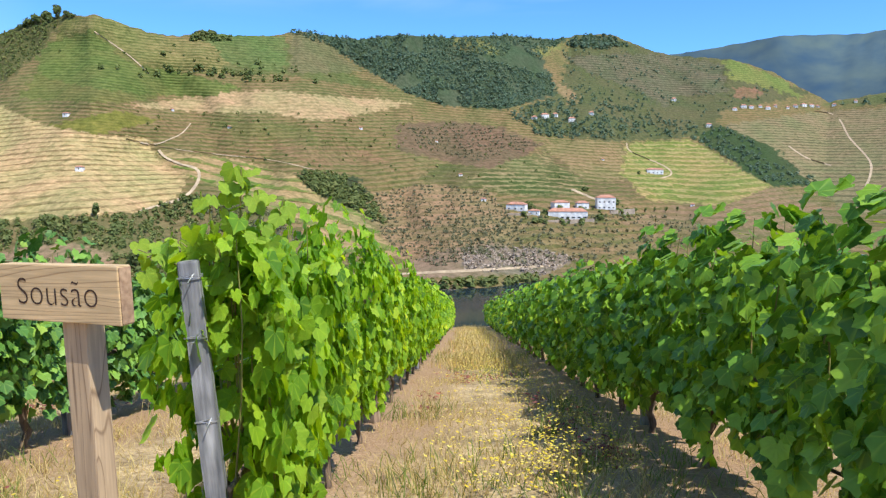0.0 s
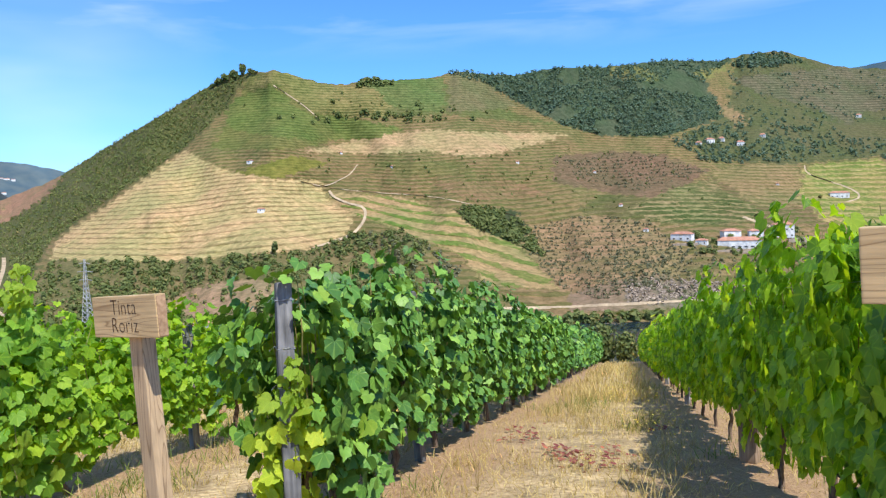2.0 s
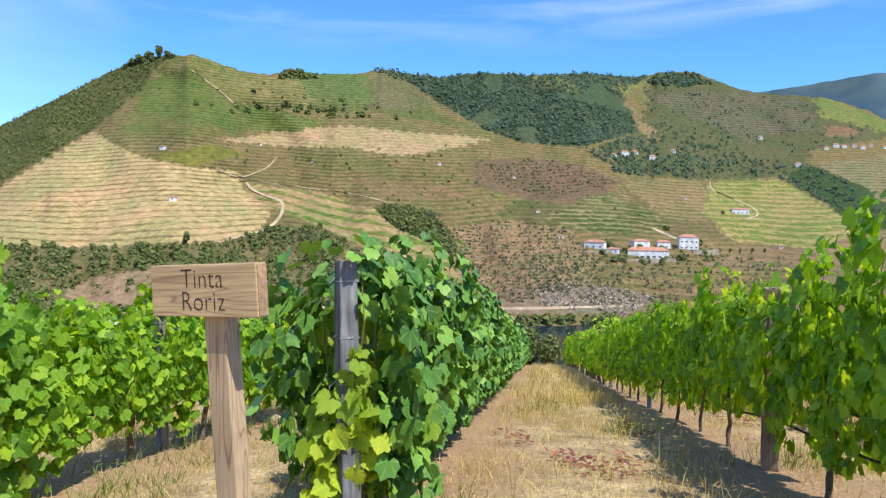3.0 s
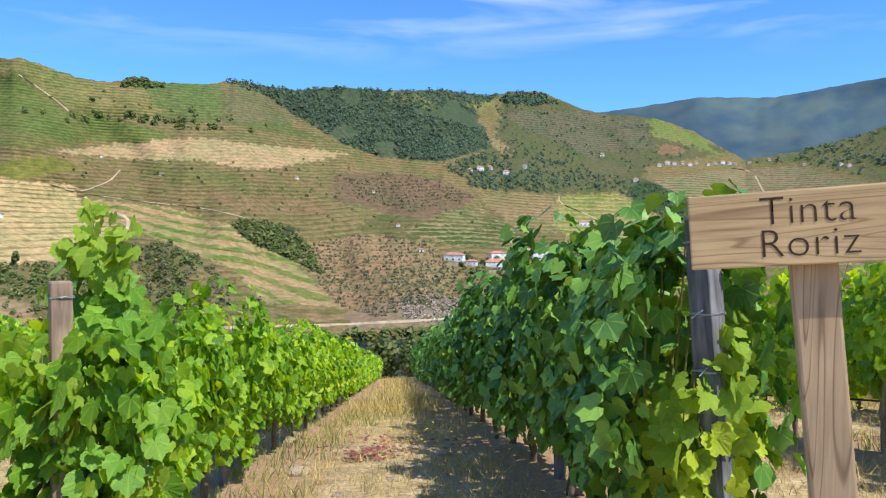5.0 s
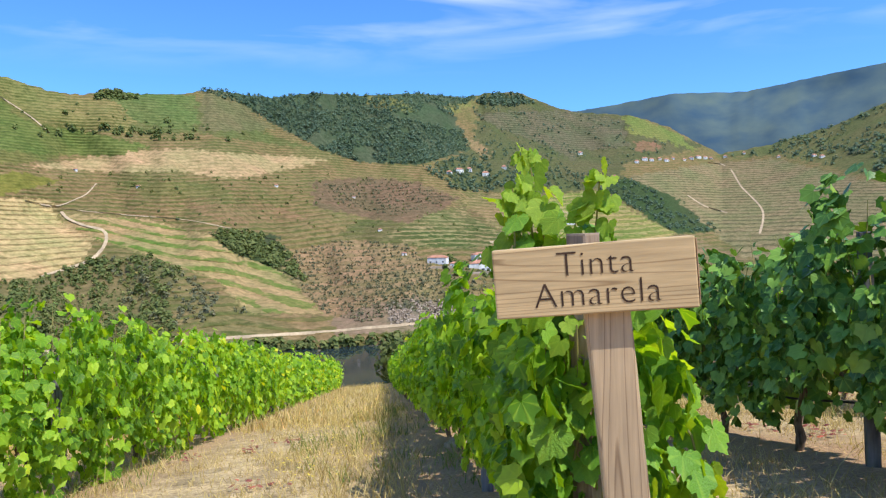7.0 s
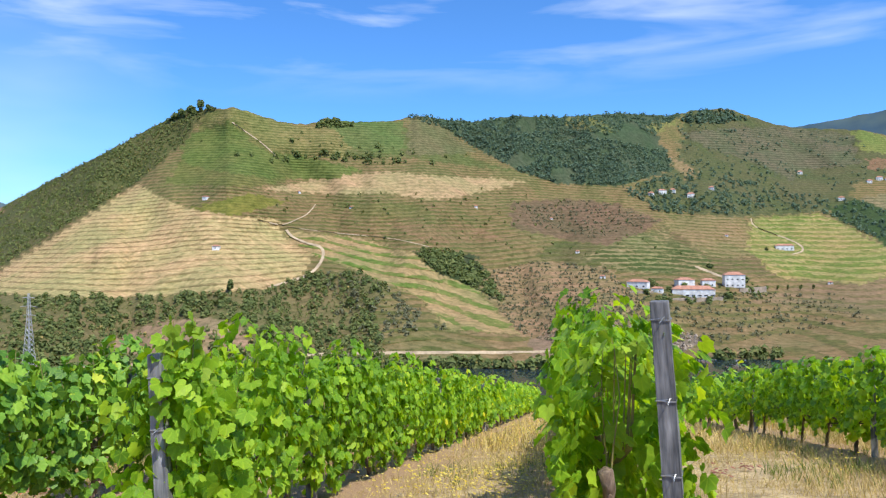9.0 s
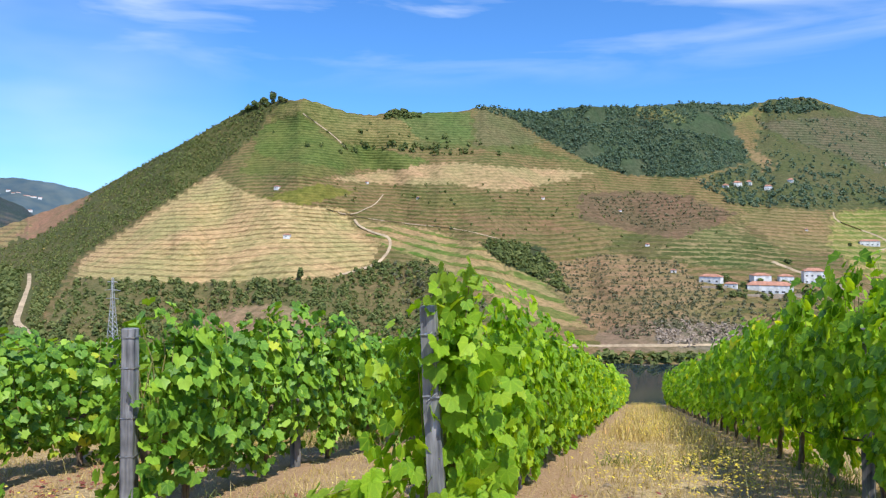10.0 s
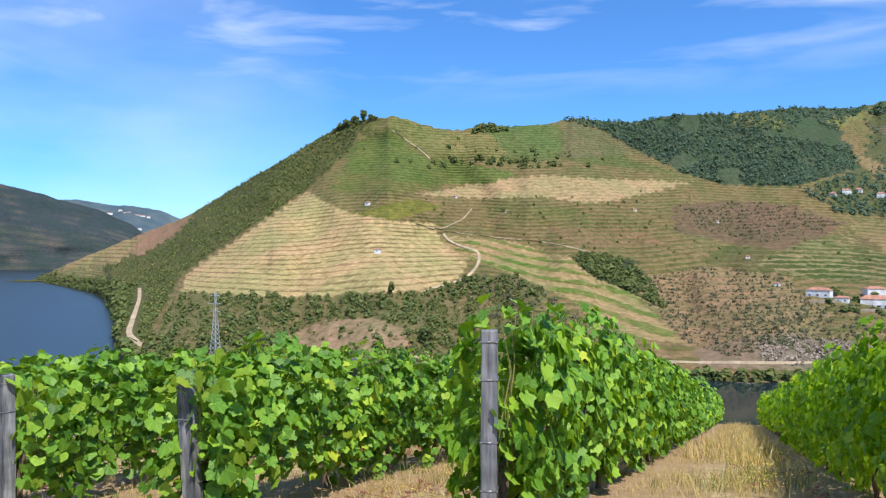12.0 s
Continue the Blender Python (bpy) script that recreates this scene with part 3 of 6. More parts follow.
FIELDS = [   # outline, colour, terrace strength, then where it differs: rise of a terrace, colour and share of its line, fall to the right
    ([(-64, -8), (-64, 9), (-39.5, 12), (-37.5, 10.7), (-39.1, 8.2), (-42.2, 5.3), (-47.3, 1.7), (-51.6, -1.3), (-56, -9)], (0.120, 0.120, 0.052), 0.0),
    ([(-56, -9), (-51.6, -2.7), (-44.6, -3.3), (-36.7, -3.3), (-32.9, -2.9), (-29.8, -1.8), (-26.2, -1.6), (-23.5, -3.1), (-25, -4.8), (-24, -9.5)], (0.185, 0.160, 0.080), 0.0),
    (BARE, (0.335, 0.235, 0.160), 0.0),
    ([(-51.8, -2.7), (-51.4, -1.5), (-47.3, 1.5), (-42.2, 5.1), (-41.3, 4.4), (-39.4, 3.4), (-35.7, 2.9), (-32.3, 2.5), (-32, 1.4), (-30.3, 0.6), (-29.5, -0.3), (-30.4, -1.8), (-32.9, -2.9), (-36.7, -3.2), (-44.6, -3.3)], (0.515, 0.390, 0.215), 0.85, 4.2, (0.235, 0.165, 0.085), 0.28, -0.03),
    ([(-37.5, 10.7), (-34.6, 10.9), (-32.1, 9.5), (-29.5, 6), (-33.9, 5), (-40.5, 5.1), (-38.6, 8)], (0.180, 0.176, 0.064), 0.9, 3.6, GREENISH, 0.45),
    ([(-38.8, 3.3), (-34.3, 4.5), (-30.5, 3.7), (-31.4, 2.9), (-34.9, 2.6)], (0.190, 0.190, 0.046), 0.35, 3.2, GREENISH, 0.4),
    ([(-28, 10.3), (-23, 10.4), (-19, 8), (-13, 6.2), (-22, 7.4), (-28.6, 7.6), (-30, 8.5)], (0.142, 0.154, 0.064), 0.9),
    ([(-33.7, 4.8), (-30.4, 5.4), (-28.2, 5.9), (-23.4, 6.3), (-18.9, 5.9), (-14.4, 5.7), (-12.5, 5.4), (-15.2, 4.8), (-18.8, 4.1), (-20.6, 4.1), (-23.8, 4.6), (-27.8, 4.5)], (0.46, 0.33, 0.20), 0.3),
    # woodland floor, its colour cooled with the same haze
    (FOREST, (0.078, 0.108, 0.066), 0.0),
    ([(-36, 2.6), (-30.5, 2.7), (-31, 1.6), (-29.7, 0.6), (-26, 1.2), (-21.6, 0), (-16, 0), (-13, 1.2), (-12, 3.2), (-20, 4), (-30, 4.3)], (0.225, 0.166, 0.086), 0.9),
    ([(-28, 3.9), (-21, 3.7), (-19.6, 2.6), (-26, 2.7)], (0.180, 0.163, 0.069), 0.8),
    ([(-24, 2.2), (-17, 2.0), (-14, 0.9), (-20, 0.4)], (0.275, 0.172, 0.105), 0.5),
    ([(-2, 1.8), (4.2, 1.9), (4, 0), (6, -2.2), (0, -1.8), (-6, -0.6)], (0.190, 0.145, 0.078), 1.0),
    ([(-10, 0.6), (-3, 0.2), (-1, -2), (-7, -1.6), (-12, -0.6)], (0.138, 0.132, 0.060), 0.9),
    ([(8, -2.6), (15, -1), (20, -3), (14, -5), (4, -4)], (0.257, 0.185, 0.115), 0.6),
    (GREEN_STEPS, (0.375, 0.280, 0.150), 1.0, 9.5, (0.135, 0.200, 0.046), 0.40, 0.13),
    (GROVE, (0.057, 0.075, 0.037), 0.0),
    (OLIVES, (0.31, 0.215, 0.130), 0.35),
    (DARK_SLOPE, (0.22, 0.155, 0.10), 0.35),
    ([(-13.7, 3.8), (-9.3, 4.0), (-5.2, 3.5), (-4.8, 2.9), (-2.1, 2.2), (-3.4, 1.3), (-5.6, 0.2), (-9.2, 0.7), (-13.7, 1.8)], (0.190, 0.130, 0.088), 0.5, 4.0, BROWNISH, 0.4),
    ([(-4.7, 0.9), (-2.1, 1.5), (1.5, -1.1), (0.3, -1.8), (-4.6, -1.8), (-8.3, -0.7)], (0.270, 0.225, 0.120), 1.0, 4.6, (0.085, 0.110, 0.036), 0.66, 0.10),
    ([(-2.1, 2.2), (3.1, 2.6), (5.7, 0.2), (4.1, -0.7), (1.5, -0.7), (-1.2, 1.3)], (0.285, 0.215, 0.118), 0.95, 4.6, (0.155, 0.140, 0.055), 0.45, 0.10),
    (HOUSE_STEPS, (0.360, 0.300, 0.135), 1.0, 6.4, (0.175, 0.215, 0.055), 0.58, 0.06),
    ([(-4, 4.9), (-1, 6), (0, 10.8), (6, 9.2), (11, 8.2), (17, 5.4), (11, 4.4), (10.5, 2.6), (3, 2.3), (-2, 3)], (0.112, 0.118, 0.062), 0.5),
    ([(9.2, 2.6), (11, 3.4), (15, 1.6), (18, -1), (14.7, -1.1)], (0.057, 0.088, 0.037), 0.0),
    ([(11.1, 3.4), (17.5, 4.2), (21.9, 4.2), (27.4, 2.3), (34, 2), (34, -3), (19.5, -3), (14.9, 1.5)], (0.262, 0.222, 0.132), 1.0, 5.5, (0.130, 0.120, 0.066), 0.40, 0.02),
    ([(17.5, 4.6), (22, 4.4), (28, 2.6), (34, 3), (40, 11), (28, 8)], (0.142, 0.150, 0.069), 0.45),
    ([(-61, -1.2), (-57.9, 0.4), (-54.6, 1.9), (-52, 2.6), (-54.6, 0.6), (-57, -0.8)], (0.323, 0.211, 0.147), 0.1),
    ([(-60.5, -1.2), (-57.2, -0.5), (-56.6, -1.4), (-59, -2.0)], (0.323, 0.255, 0.138), 0.8),
    ([(-50.6, 3.2), (-54.3, 2.0), (-56.1, 0.3), (-54.4, 0.0), (-52.0, 1.6)], (0.335, 0.205, 0.140), 0.1),
    ([(-57.9, 0.2), (-55.0, 1.4), (-54.5, 0.8), (-56.1, -0.6), (-59.6, -1.0)], (0.38, 0.285, 0.150), 0.9, 9.0, (0.170, 0.130, 0.07), 0.35),
    ([(-37.7, 9.3), (-36.4, 10.9), (-34.6, 10.8), (-31.9, 10.0), (-30.1, 9.8), (-26.1, 9.5), (-27.0, 7.4), (-30.1, 7.4), (-32.8, 7.9), (-34.6, 9.4), (-35.7, 10.2)], (0.245, 0.215, 0.092), 0.9, 4.4, GREENISH, 0.42),
    ([(-38.6, 8.8), (-35.7, 10.0), (-34.2, 8.5), (-32.9, 7.7), (-29.2, 7.3), (-25.6, 6.4), (-27.9, 5.7), (-32.9, 5.7), (-36.4, 6.1), (-39.0, 6.6), (-39.4, 7.7)], (0.150, 0.185, 0.056), 0.9, 4.0, (0.100, 0.135, 0.040), 0.5),
    ([(-28.7, 10.3), (-24.6, 10.3), (-22.1, 10.2), (-22.3, 7.6), (-26.3, 8.1)], (0.138, 0.185, 0.066), 0.8, 4.4, (0.085, 0.120, 0.042), 0.5),
    ([(-21.9, 10.6), (-20.1, 10.7), (-16.5, 7.9), (-17.4, 7.7), (-21.9, 7.6)], (0.180, 0.165, 0.090), 0.8, 4.4, (0.120, 0.125, 0.06), 0.4),
    ([(-0.6, 8.8), (2.8, 8.9), (7.4, 8.7), (11.0, 7.7), (11.3, 5.7), (7.9, 5.6), (7.1, 4.8), (3.8, 6.6), (1.2, 7.5)], (0.145, 0.140, 0.092), 0.9, 6.0, (0.085, 0.090, 0.055), 0.45),
    ([(11.0, 8.1), (12.1, 7.9), (15.5, 6.1), (16.3, 5.1), (12.9, 6.4), (11.4, 6.7)], (0.200, 0.235, 0.075), 0.6, 6.0, GREENISH, 0.4),
    ([(11.8, 6.1), (13.3, 6.0), (13.6, 5.3), (11.9, 5.3)], (0.25, 0.15, 0.10), 0.1),
    ([(-1, 9.6), (0.2, 10.2), (-2.3, 8.7), (-3.4, 9.6)], (0.247, 0.229, 0.092), 0.3),
    ([(-9.4, 10.5), (-6.7, 10.2), (-5.4, 9.0), (-7.6, 9.3), (-8.7, 9.2)], (0.228, 0.216, 0.092), 0.4),
        ([(-1.6, 7.2), (-0.5, 6.7), (0.8, 5.4), (0.0, 5.2), (-1.1, 6.3)], (0.285, 0.202, 0.120), 0.2),
    ([(-12.6, -7.2), (-10, -6.4), (-5.6, -5.5), (-2.1, -7.1), (-2.6, -8.2), (-12.2, -8.6)], (0.27, 0.20, 0.145), 0.0),
    ([(-8.1, -6.1), (-1.7, -6.1), (1.0, -6.9), (-1.6, -8.3), (-8.0, -7.9)], (0.250, 0.200, 0.165), 0.0),
]


def inside(poly, az, el):
    """Which of the grid's points lie in an outline."""
    hit = np.zeros(az.shape, bool)
    for (x0, y0), (x1, y1) in zip(poly, poly[1:] + poly[:1]):
        if y0 != y1:
            hit ^= ((y0 > el) != (y1 > el)) & (az < (x1 - x0) * (el - y0) / (y1 - y0) + x0)
    return hit


def table(rows, x):
    return np.interp(x, [r[0] for r in rows], [r[1] for r in rows])


def far_range(az, s):
    """Distance on the far bank at a bearing and a share s of the way from shore to ridge."""
    near = (EYE_C.z - RIVER_Z) / np.tan(np.radians(-table(SHORE, az)))
    rel = noise.fractal((az * 0.14, s * 2.6, 1.5), 1.0, 2.0, 3) * min(1, s * 6) * min(1, max(0, (az + 63) / 8))
    return near * (1 + (table(DEPTH, az) - 1) * s ** table(BEND, az)) * (1 + 0.075 * rel * min(1, max(0.04, (15 - az) / 8)))


def far_point(az, el):
    lo, hi = table(SHORE, az), table(RIDGE, az)
    s = np.clip((el - lo) / (hi - lo), 0, 1)
    r = far_range(az, s)
    a = np.radians(az)
    return Vector((float(EYE_C.x + r * np.sin(a)), float(EYE_C.y + r * np.cos(a)), float(EYE_C.z + r * np.tan(np.radians(el)))))


def build_far_bank():
    az1 = np.concatenate([np.linspace(-63, -57.5, 44)[:-1], np.linspace(-57.5, -54, 90)[:-1], np.linspace(-54, 24, 560)[:-1], np.linspace(24, 46, 60)])
    s1 = np.linspace(0, 1, 390)
    az, s = np.meshgrid(az1, s1)
    lo, hi = table(SHORE, az), table(RIDGE, az)
    jag = np.array([noise.fractal((a * 1.7, 0, 0), 1.0, 2.0, 4) for a in az1]) * 0.10
    el = lo + (hi - lo) * s + jag[None, :] * s ** 8
    rel = np.array([[noise.fractal((a * 0.14, q * 2.6, 1.5), 1.0, 2.0, 3) for a in az1] for q in s1])
    rel *= np.minimum(1, s * 6) * np.clip((az + 63) / 8, 0, 1)
    near = (EYE_C.z - RIVER_Z) / np.tan(np.radians(-lo))
    r = near * (1 + (table(DEPTH, az) - 1) * s ** table(BEND, az)) * (1 + 0.075 * rel * np.minimum(1, np.maximum(0.04, (15 - az) / 8)))
    z = EYE_C.z + r * np.tan(np.radians(el))
    col, lines = np.ones((*az.shape, 4)), np.ones((*az.shape, 4))
    col[..., :3], lines[..., :3] = (0.235, 0.175, 0.092), GREENISH
    ter, rise, share, fall = np.full(az.shape, 0.85), np.full(az.shape, 4.4), np.full(az.shape, 0.42), np.zeros(az.shape)
    wob_a = az + 0.18 * np.sin(el * 9 + az * 4) + 0.12 * np.sin(az * 13 - el * 5)
    wob_e = el + 0.07 * np.sin(az * 7 + el * 3) + 0.05 * np.sin(az * 17)
    for poly, c, t, *more in FIELDS:
        hit = inside(poly, wob_a, wob_e)
        col[hit, :3], ter[hit] = c, t
        given = list(more) + [4.4, GREENISH, 0.42, 0.0][len(more):]
        rise[hit], lines[hit, :3], share[hit], fall[hit] = given
    drift = 0.2 * np.sin(az * 0.7) + 0.8 * np.sin(az * 0.23 + el * 0.35)
    even = EYE_C.z + near * (1 + (table(DEPTH, az) - 1) * s ** table(BEND, az)) * np.tan(np.radians(el))
    level = (0.8 * even + 0.2 * z) / rise + fall * az + drift
    r = r + 0.42 * np.minimum(rise, 4.4) * (np.mod(level, 1.0) - 0.5) * ter * np.clip(s * 12, 0, 1) * np.clip((1 - s) * 12, 0, 1)   # treads and risers
    a = np.radians(az)
    x, y, z = EYE_C.x + r * np.sin(a), EYE_C.y + r * np.cos(a), EYE_C.z + r * np.tan(np.radians(el))
    z[0, :] = RIVER_Z - 4
    verts = np.stack([x, y, z], -1).reshape(-1, 3)
    back = np.stack([x[-1] * 1.25, y[-1] * 1.25, z[-1] - 120], -1)   # the far side of the ridge
    verts = np.concatenate([verts, back])
    w = len(az1)
    faces = [(j * w + i, j * w + i + 1, (j + 1) * w + i + 1, (j + 1) * w + i) for j in range(len(s1)) for i in range(w - 1)]
    me = mesh_of("far_bank", verts, faces, M_HILL)
    for name, kind, field, data in (("cover", "FLOAT_COLOR", "color", col), ("line", "FLOAT_COLOR", "color", lines), ("terrace", "FLOAT", "value", ter),
                                    ("level", "FLOAT", "value", level), ("share", "FLOAT", "value", share)):
        me.attributes.new(name, kind, "POINT").data.foreach_set(field, np.concatenate([data, data[-1:]]).ravel())
    tagged(part("hillside_ground", me, None, None, smooth=True), "terraced hillside of vineyards, olive groves and scrub", "hillside", kind="structure")


build_far_bank()


def far_ridge(name, rows, dist, material, label, start=0.72):
    """A distant range as a folded slope from water level to its skyline."""
    az1 = np.linspace(rows[0][0], rows[-1][0], 240)
    top = table(rows, az1)
    verts, n = [], 56
    for j in range(n + 1):
        s = j / n
        for i, a in enumerate(az1):
            d = dist * (start + (1 - start) * s) * (1 + 0.03 * noise.fractal((a * 0.12, s * 1.5, 5), 1, 2, 3))
            zt = EYE_C.z + dist * math.tan(radians(top[i] + 0.06 * noise.fractal((a * 1.1, 2, 0), 1, 2, 3)))
            verts.append((EYE_C.x + d * math.sin(radians(a)), EYE_C.y + d * math.cos(radians(a)), RIVER_Z + (zt * d / dist - RIVER_Z) * s))
    w = len(az1)
    faces = [(j * w + i, j * w + i + 1, (j + 1) * w + i + 1, (j + 1) * w + i) for j in range(n) for i in range(w - 1)]
    me = mesh_of(name, verts, faces, material)
    if material == M_HILL:
        col, ter = [], []
        for j in range(n + 1):
            for a in az1:
                # haze and the upper slope's shadow tone are put into this cover colour
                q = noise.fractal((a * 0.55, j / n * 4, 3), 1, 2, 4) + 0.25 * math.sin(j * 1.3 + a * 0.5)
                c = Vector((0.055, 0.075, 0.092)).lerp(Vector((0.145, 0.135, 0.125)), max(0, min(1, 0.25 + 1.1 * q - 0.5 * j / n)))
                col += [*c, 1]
                ter.append(0.5 if j < n * 0.55 else 0.0)
        me.attributes.new("cover", "FLOAT_COLOR", "POINT").data.foreach_set("color", col)
        me.attributes.new("terrace", "FLOAT", "POINT").data.foreach_set("value", ter)
        me.attributes.new("line", "FLOAT_COLOR", "POINT").data.foreach_set("color", [0.05, 0.06, 0.04, 1] * len(ter))
        me.attributes.new("level", "FLOAT", "POINT").data.foreach_set("value", [0.9 * (i // w) + 0.02 * (i % w) for i in range(len(ter))])
        me.attributes.new("share", "FLOAT", "POINT").data.foreach_set("value", [0.4] * len(ter))
    tagged(part(name, me, None, None, smooth=True), label, "mountain", kind="structure")


far_ridge("backdrop_mountain", [(2, 7.0), (6.7, 8.6), (9.8, 8.9), (14.6, 9.5), (19.9, 9.2), (25.6, 9.9), (29.1, 10.2), (33, 10.0), (50, 9.0), (70, 6.0)], 4300, M_FARBLUE, "distant mountain ridge with blue haze in its colour under a clear sky")
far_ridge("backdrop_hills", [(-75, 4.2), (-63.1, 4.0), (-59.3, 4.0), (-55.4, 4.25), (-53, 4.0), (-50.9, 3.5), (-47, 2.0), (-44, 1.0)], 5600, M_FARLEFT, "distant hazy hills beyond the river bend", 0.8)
far_ridge("backdrop_slopes", [(-100, 6.5), (-75, 6.0), (-63.2, 4.9), (-61.2, 4.5), (-59.9, 4.05), (-57.3, 3.4), (-54.9, 2.3), (-54.2, 1.7), (-50, -0.4), (-46, -1.0)], 4500, M_HILL, "dark hazy terraced hillside across the river bend", 0.9)

wv = [(-4500, -1500, RIVER_Z), (4500, -1500, RIVER_Z), (4500, 4800, RIVER_Z), (-4500, 4800, RIVER_Z)]
tagged(part("water", mesh_of("water", wv, [(0, 1, 2, 3)], M_WATER), None, None), "calm blue river between the banks", "river", kind="structure")

# ---- vines ----
LOBES = [(0, 0.57), (20, 0.45), (34, 0.41), (56, 0.53), (78, 0.43), (105, 0.49), (135, 0.45), (160, 0.37), (180, 0.15)]   # angle from the tip, radius


def leaf_rim(count, teeth):
    """Outline of a rounded five-lobed vine leaf with a toothed edge."""
    rim = []
    for i in range(count):
        a = 360.0 * i / count
        r = float(np.interp(min(a, 360 - a), [p[0] for p in LOBES], [p[1] for p in LOBES])) * (1 + (teeth if i % 2 == 0 else -teeth))
        rim.append((r * math.sin(radians(a)), 0.27 + r * math.cos(radians(a))))
    return rim


LEAF_NEAR = leaf_rim(32, 0.035)
LEAF_FINE = [(q * r * math.sin(radians(a)), 0.27 + r * math.cos(radians(a))) for q, part_of in ((1, LOBES), (-1, LOBES[-2:0:-1])) for a, r in part_of]
LEAF_MID = [(0, 0.05), (0.34, -0.10), (0.50, 0.18), (0.42, 0.52), (0, 0.82), (-0.42, 0.52), (-0.50, 0.18), (-0.34, -0.10)]
LEAF_FAR = [(0, -0.05), (0.46, 0.25), (0, 0.8), (-0.46, 0.25)]


def leaf_shape(detail):
    """Blade outline round its middle, cupped along the veins: points and triangles."""
    if detail == 0:
        v = [(a, b, 0.10 * abs(a) - 0.05 * b) for a, b in LEAF_FAR]
        return np.array(v), [(0, 1, 2), (0, 2, 3)]
    rim = (LEAF_MID, LEAF_FINE, LEAF_NEAR)[detail - 1]
    v = [(0, 0.25, -0.03)] + [(a, b, 0.20 * abs(a) - 0.24 * b * b + (0.02 if i % 2 else -0.02)) for i, (a, b) in enumerate(rim)]
    return np.array(v), [(0, i, i % len(rim) + 1) for i in range(1, len(rim) + 1)]


def leaf_frames(rng, normals, size):
    """Rotations that face leaves along their normals with the tips hanging down."""
    nrm = normals / np.linalg.norm(normals, axis=1, keepdims=True)
    tip = np.stack([rng.normal(0, 0.5, len(nrm)), rng.normal(0, 0.6, len(nrm)), -np.ones(len(nrm))], 1)
    tip -= nrm * (tip * nrm).sum(1, keepdims=True)
    tip /= np.linalg.norm(tip, axis=1, keepdims=True)
    side = np.cross(tip, nrm)
    return np.stack([side, tip, nrm], 2) * size[:, None, None]


def blade(me, coords):
    """Keeps each point's place on its own leaf, for the veins."""
    at = me.attributes.new("blade", "FLOAT_VECTOR", "POINT")
    at.data.foreach_set("vector", np.ascontiguousarray(coords, dtype=np.float32).ravel())


def leaves_mesh(name, rng, pos, normals, size, detail, material):
    v, f = leaf_shape(detail)
    rot = leaf_frames(rng, normals, size)
    stretch = np.ones((len(pos), 1, 3))
    stretch[:, 0, 2] = rng.uniform(-0.6, 2.0, len(pos))
    allv = np.einsum("nij,nkj->nki", rot, v[None] * stretch) + pos[:, None, :]
    nv = len(v)
    faces = (np.array(f)[None] + (np.arange(len(pos)) * nv)[:, None, None]).reshape(-1, 3)
    me = mesh_of(name, allv.reshape(-1, 3), faces, material)
    me.polygons.foreach_set("use_smooth", [True] * len(me.polygons))
    if detail:
        blade(me, np.tile(v, (len(pos), 1)))
    return me


def hedge_points(rng, n, length, low, high, half, skirt=0.0, spread=1.0):
    """Leaf places over a trellised canopy: most near its faces, ragged at top and foot."""
    y = rng.uniform(-length / 2, length / 2, n)
    t = rng.beta(1.15, 1.05, n)
    lumps = 0.13 * np.sin(y * 5.1 + rng.uniform(0, 6)) + 0.08 * np.sin(y * 11 + rng.uniform(0, 6)) + 0.04 * np.sin(y * 23 + rng.uniform(0, 6))
    z = low + lumps * 0.8 + t * (high - low) + lumps * t
    w = half * (0.62 + 0.5 * np.sin(np.clip(t, 0, 1) * math.pi * 0.85 + 0.25)) * (1 + 1.2 * lumps)
    side = np.where(rng.random(n) < 0.5, -1.0, 1.0)
    w = np.where(side > 0, w * spread, w)                        # the sunny side may hang lower and wider
    z = np.where(side > 0, z - skirt * (1 - t) ** 1.5, z)
    depth = rng.beta(3.2, 1.0, n)
    x = side * w * depth * np.where(t > 0.93, rng.random(n), 1.0)
    nrm = np.stack([side * rng.uniform(0.5, 1.2, n), rng.normal(0, 0.6, n), rng.uniform(-0.3, 1.1, n) + 0.9 * (t > 0.9)], 1)
    return np.stack([x, y, z], 1), nrm


PLANT = 1.12
CANOPY = {}


def canopy_mesh(detail, k, foot=0.44, skirt=0.0, spread=1.0):
    key = (detail, k, foot, skirt)
    if key not in CANOPY:
        rng = np.random.default_rng(100 * detail + k)
        n, size = {2: (960, 0.106), 1: (520, 0.126), 0: (190, 0.2)}[detail]
        top = 1.30 + 0.05 * (k % 3)
        p, q = hedge_points(rng, n, PLANT * 1.12, foot + 0.05 * (k % 2), top, 0.29, skirt, spread)
        m = max(4, n // 10)   # shoots that rise over the top wire
        base = rng.uniform(-0.5, 0.5, 4)
        pick = rng.integers(0, 4, m)
        h = rng.random(m)
        tp = np.stack([rng.normal(0, 0.06, m), base[pick] + rng.normal(0, 0.06, m), top - 0.08 + h * (0.10 + 0.05 * pick)], 1)
        p, q = np.concatenate([p, tp]), np.concatenate([q, rng.normal(0, 0.6, (m, 3)) + (0, 0, 0.5)])
        s = size * (0.5 + 0.75 * rng.random(len(p)) ** 0.8)
        CANOPY[key] = leaves_mesh("foliage", rng, p, q, s, detail, M_LEAF)
    return CANOPY[key]


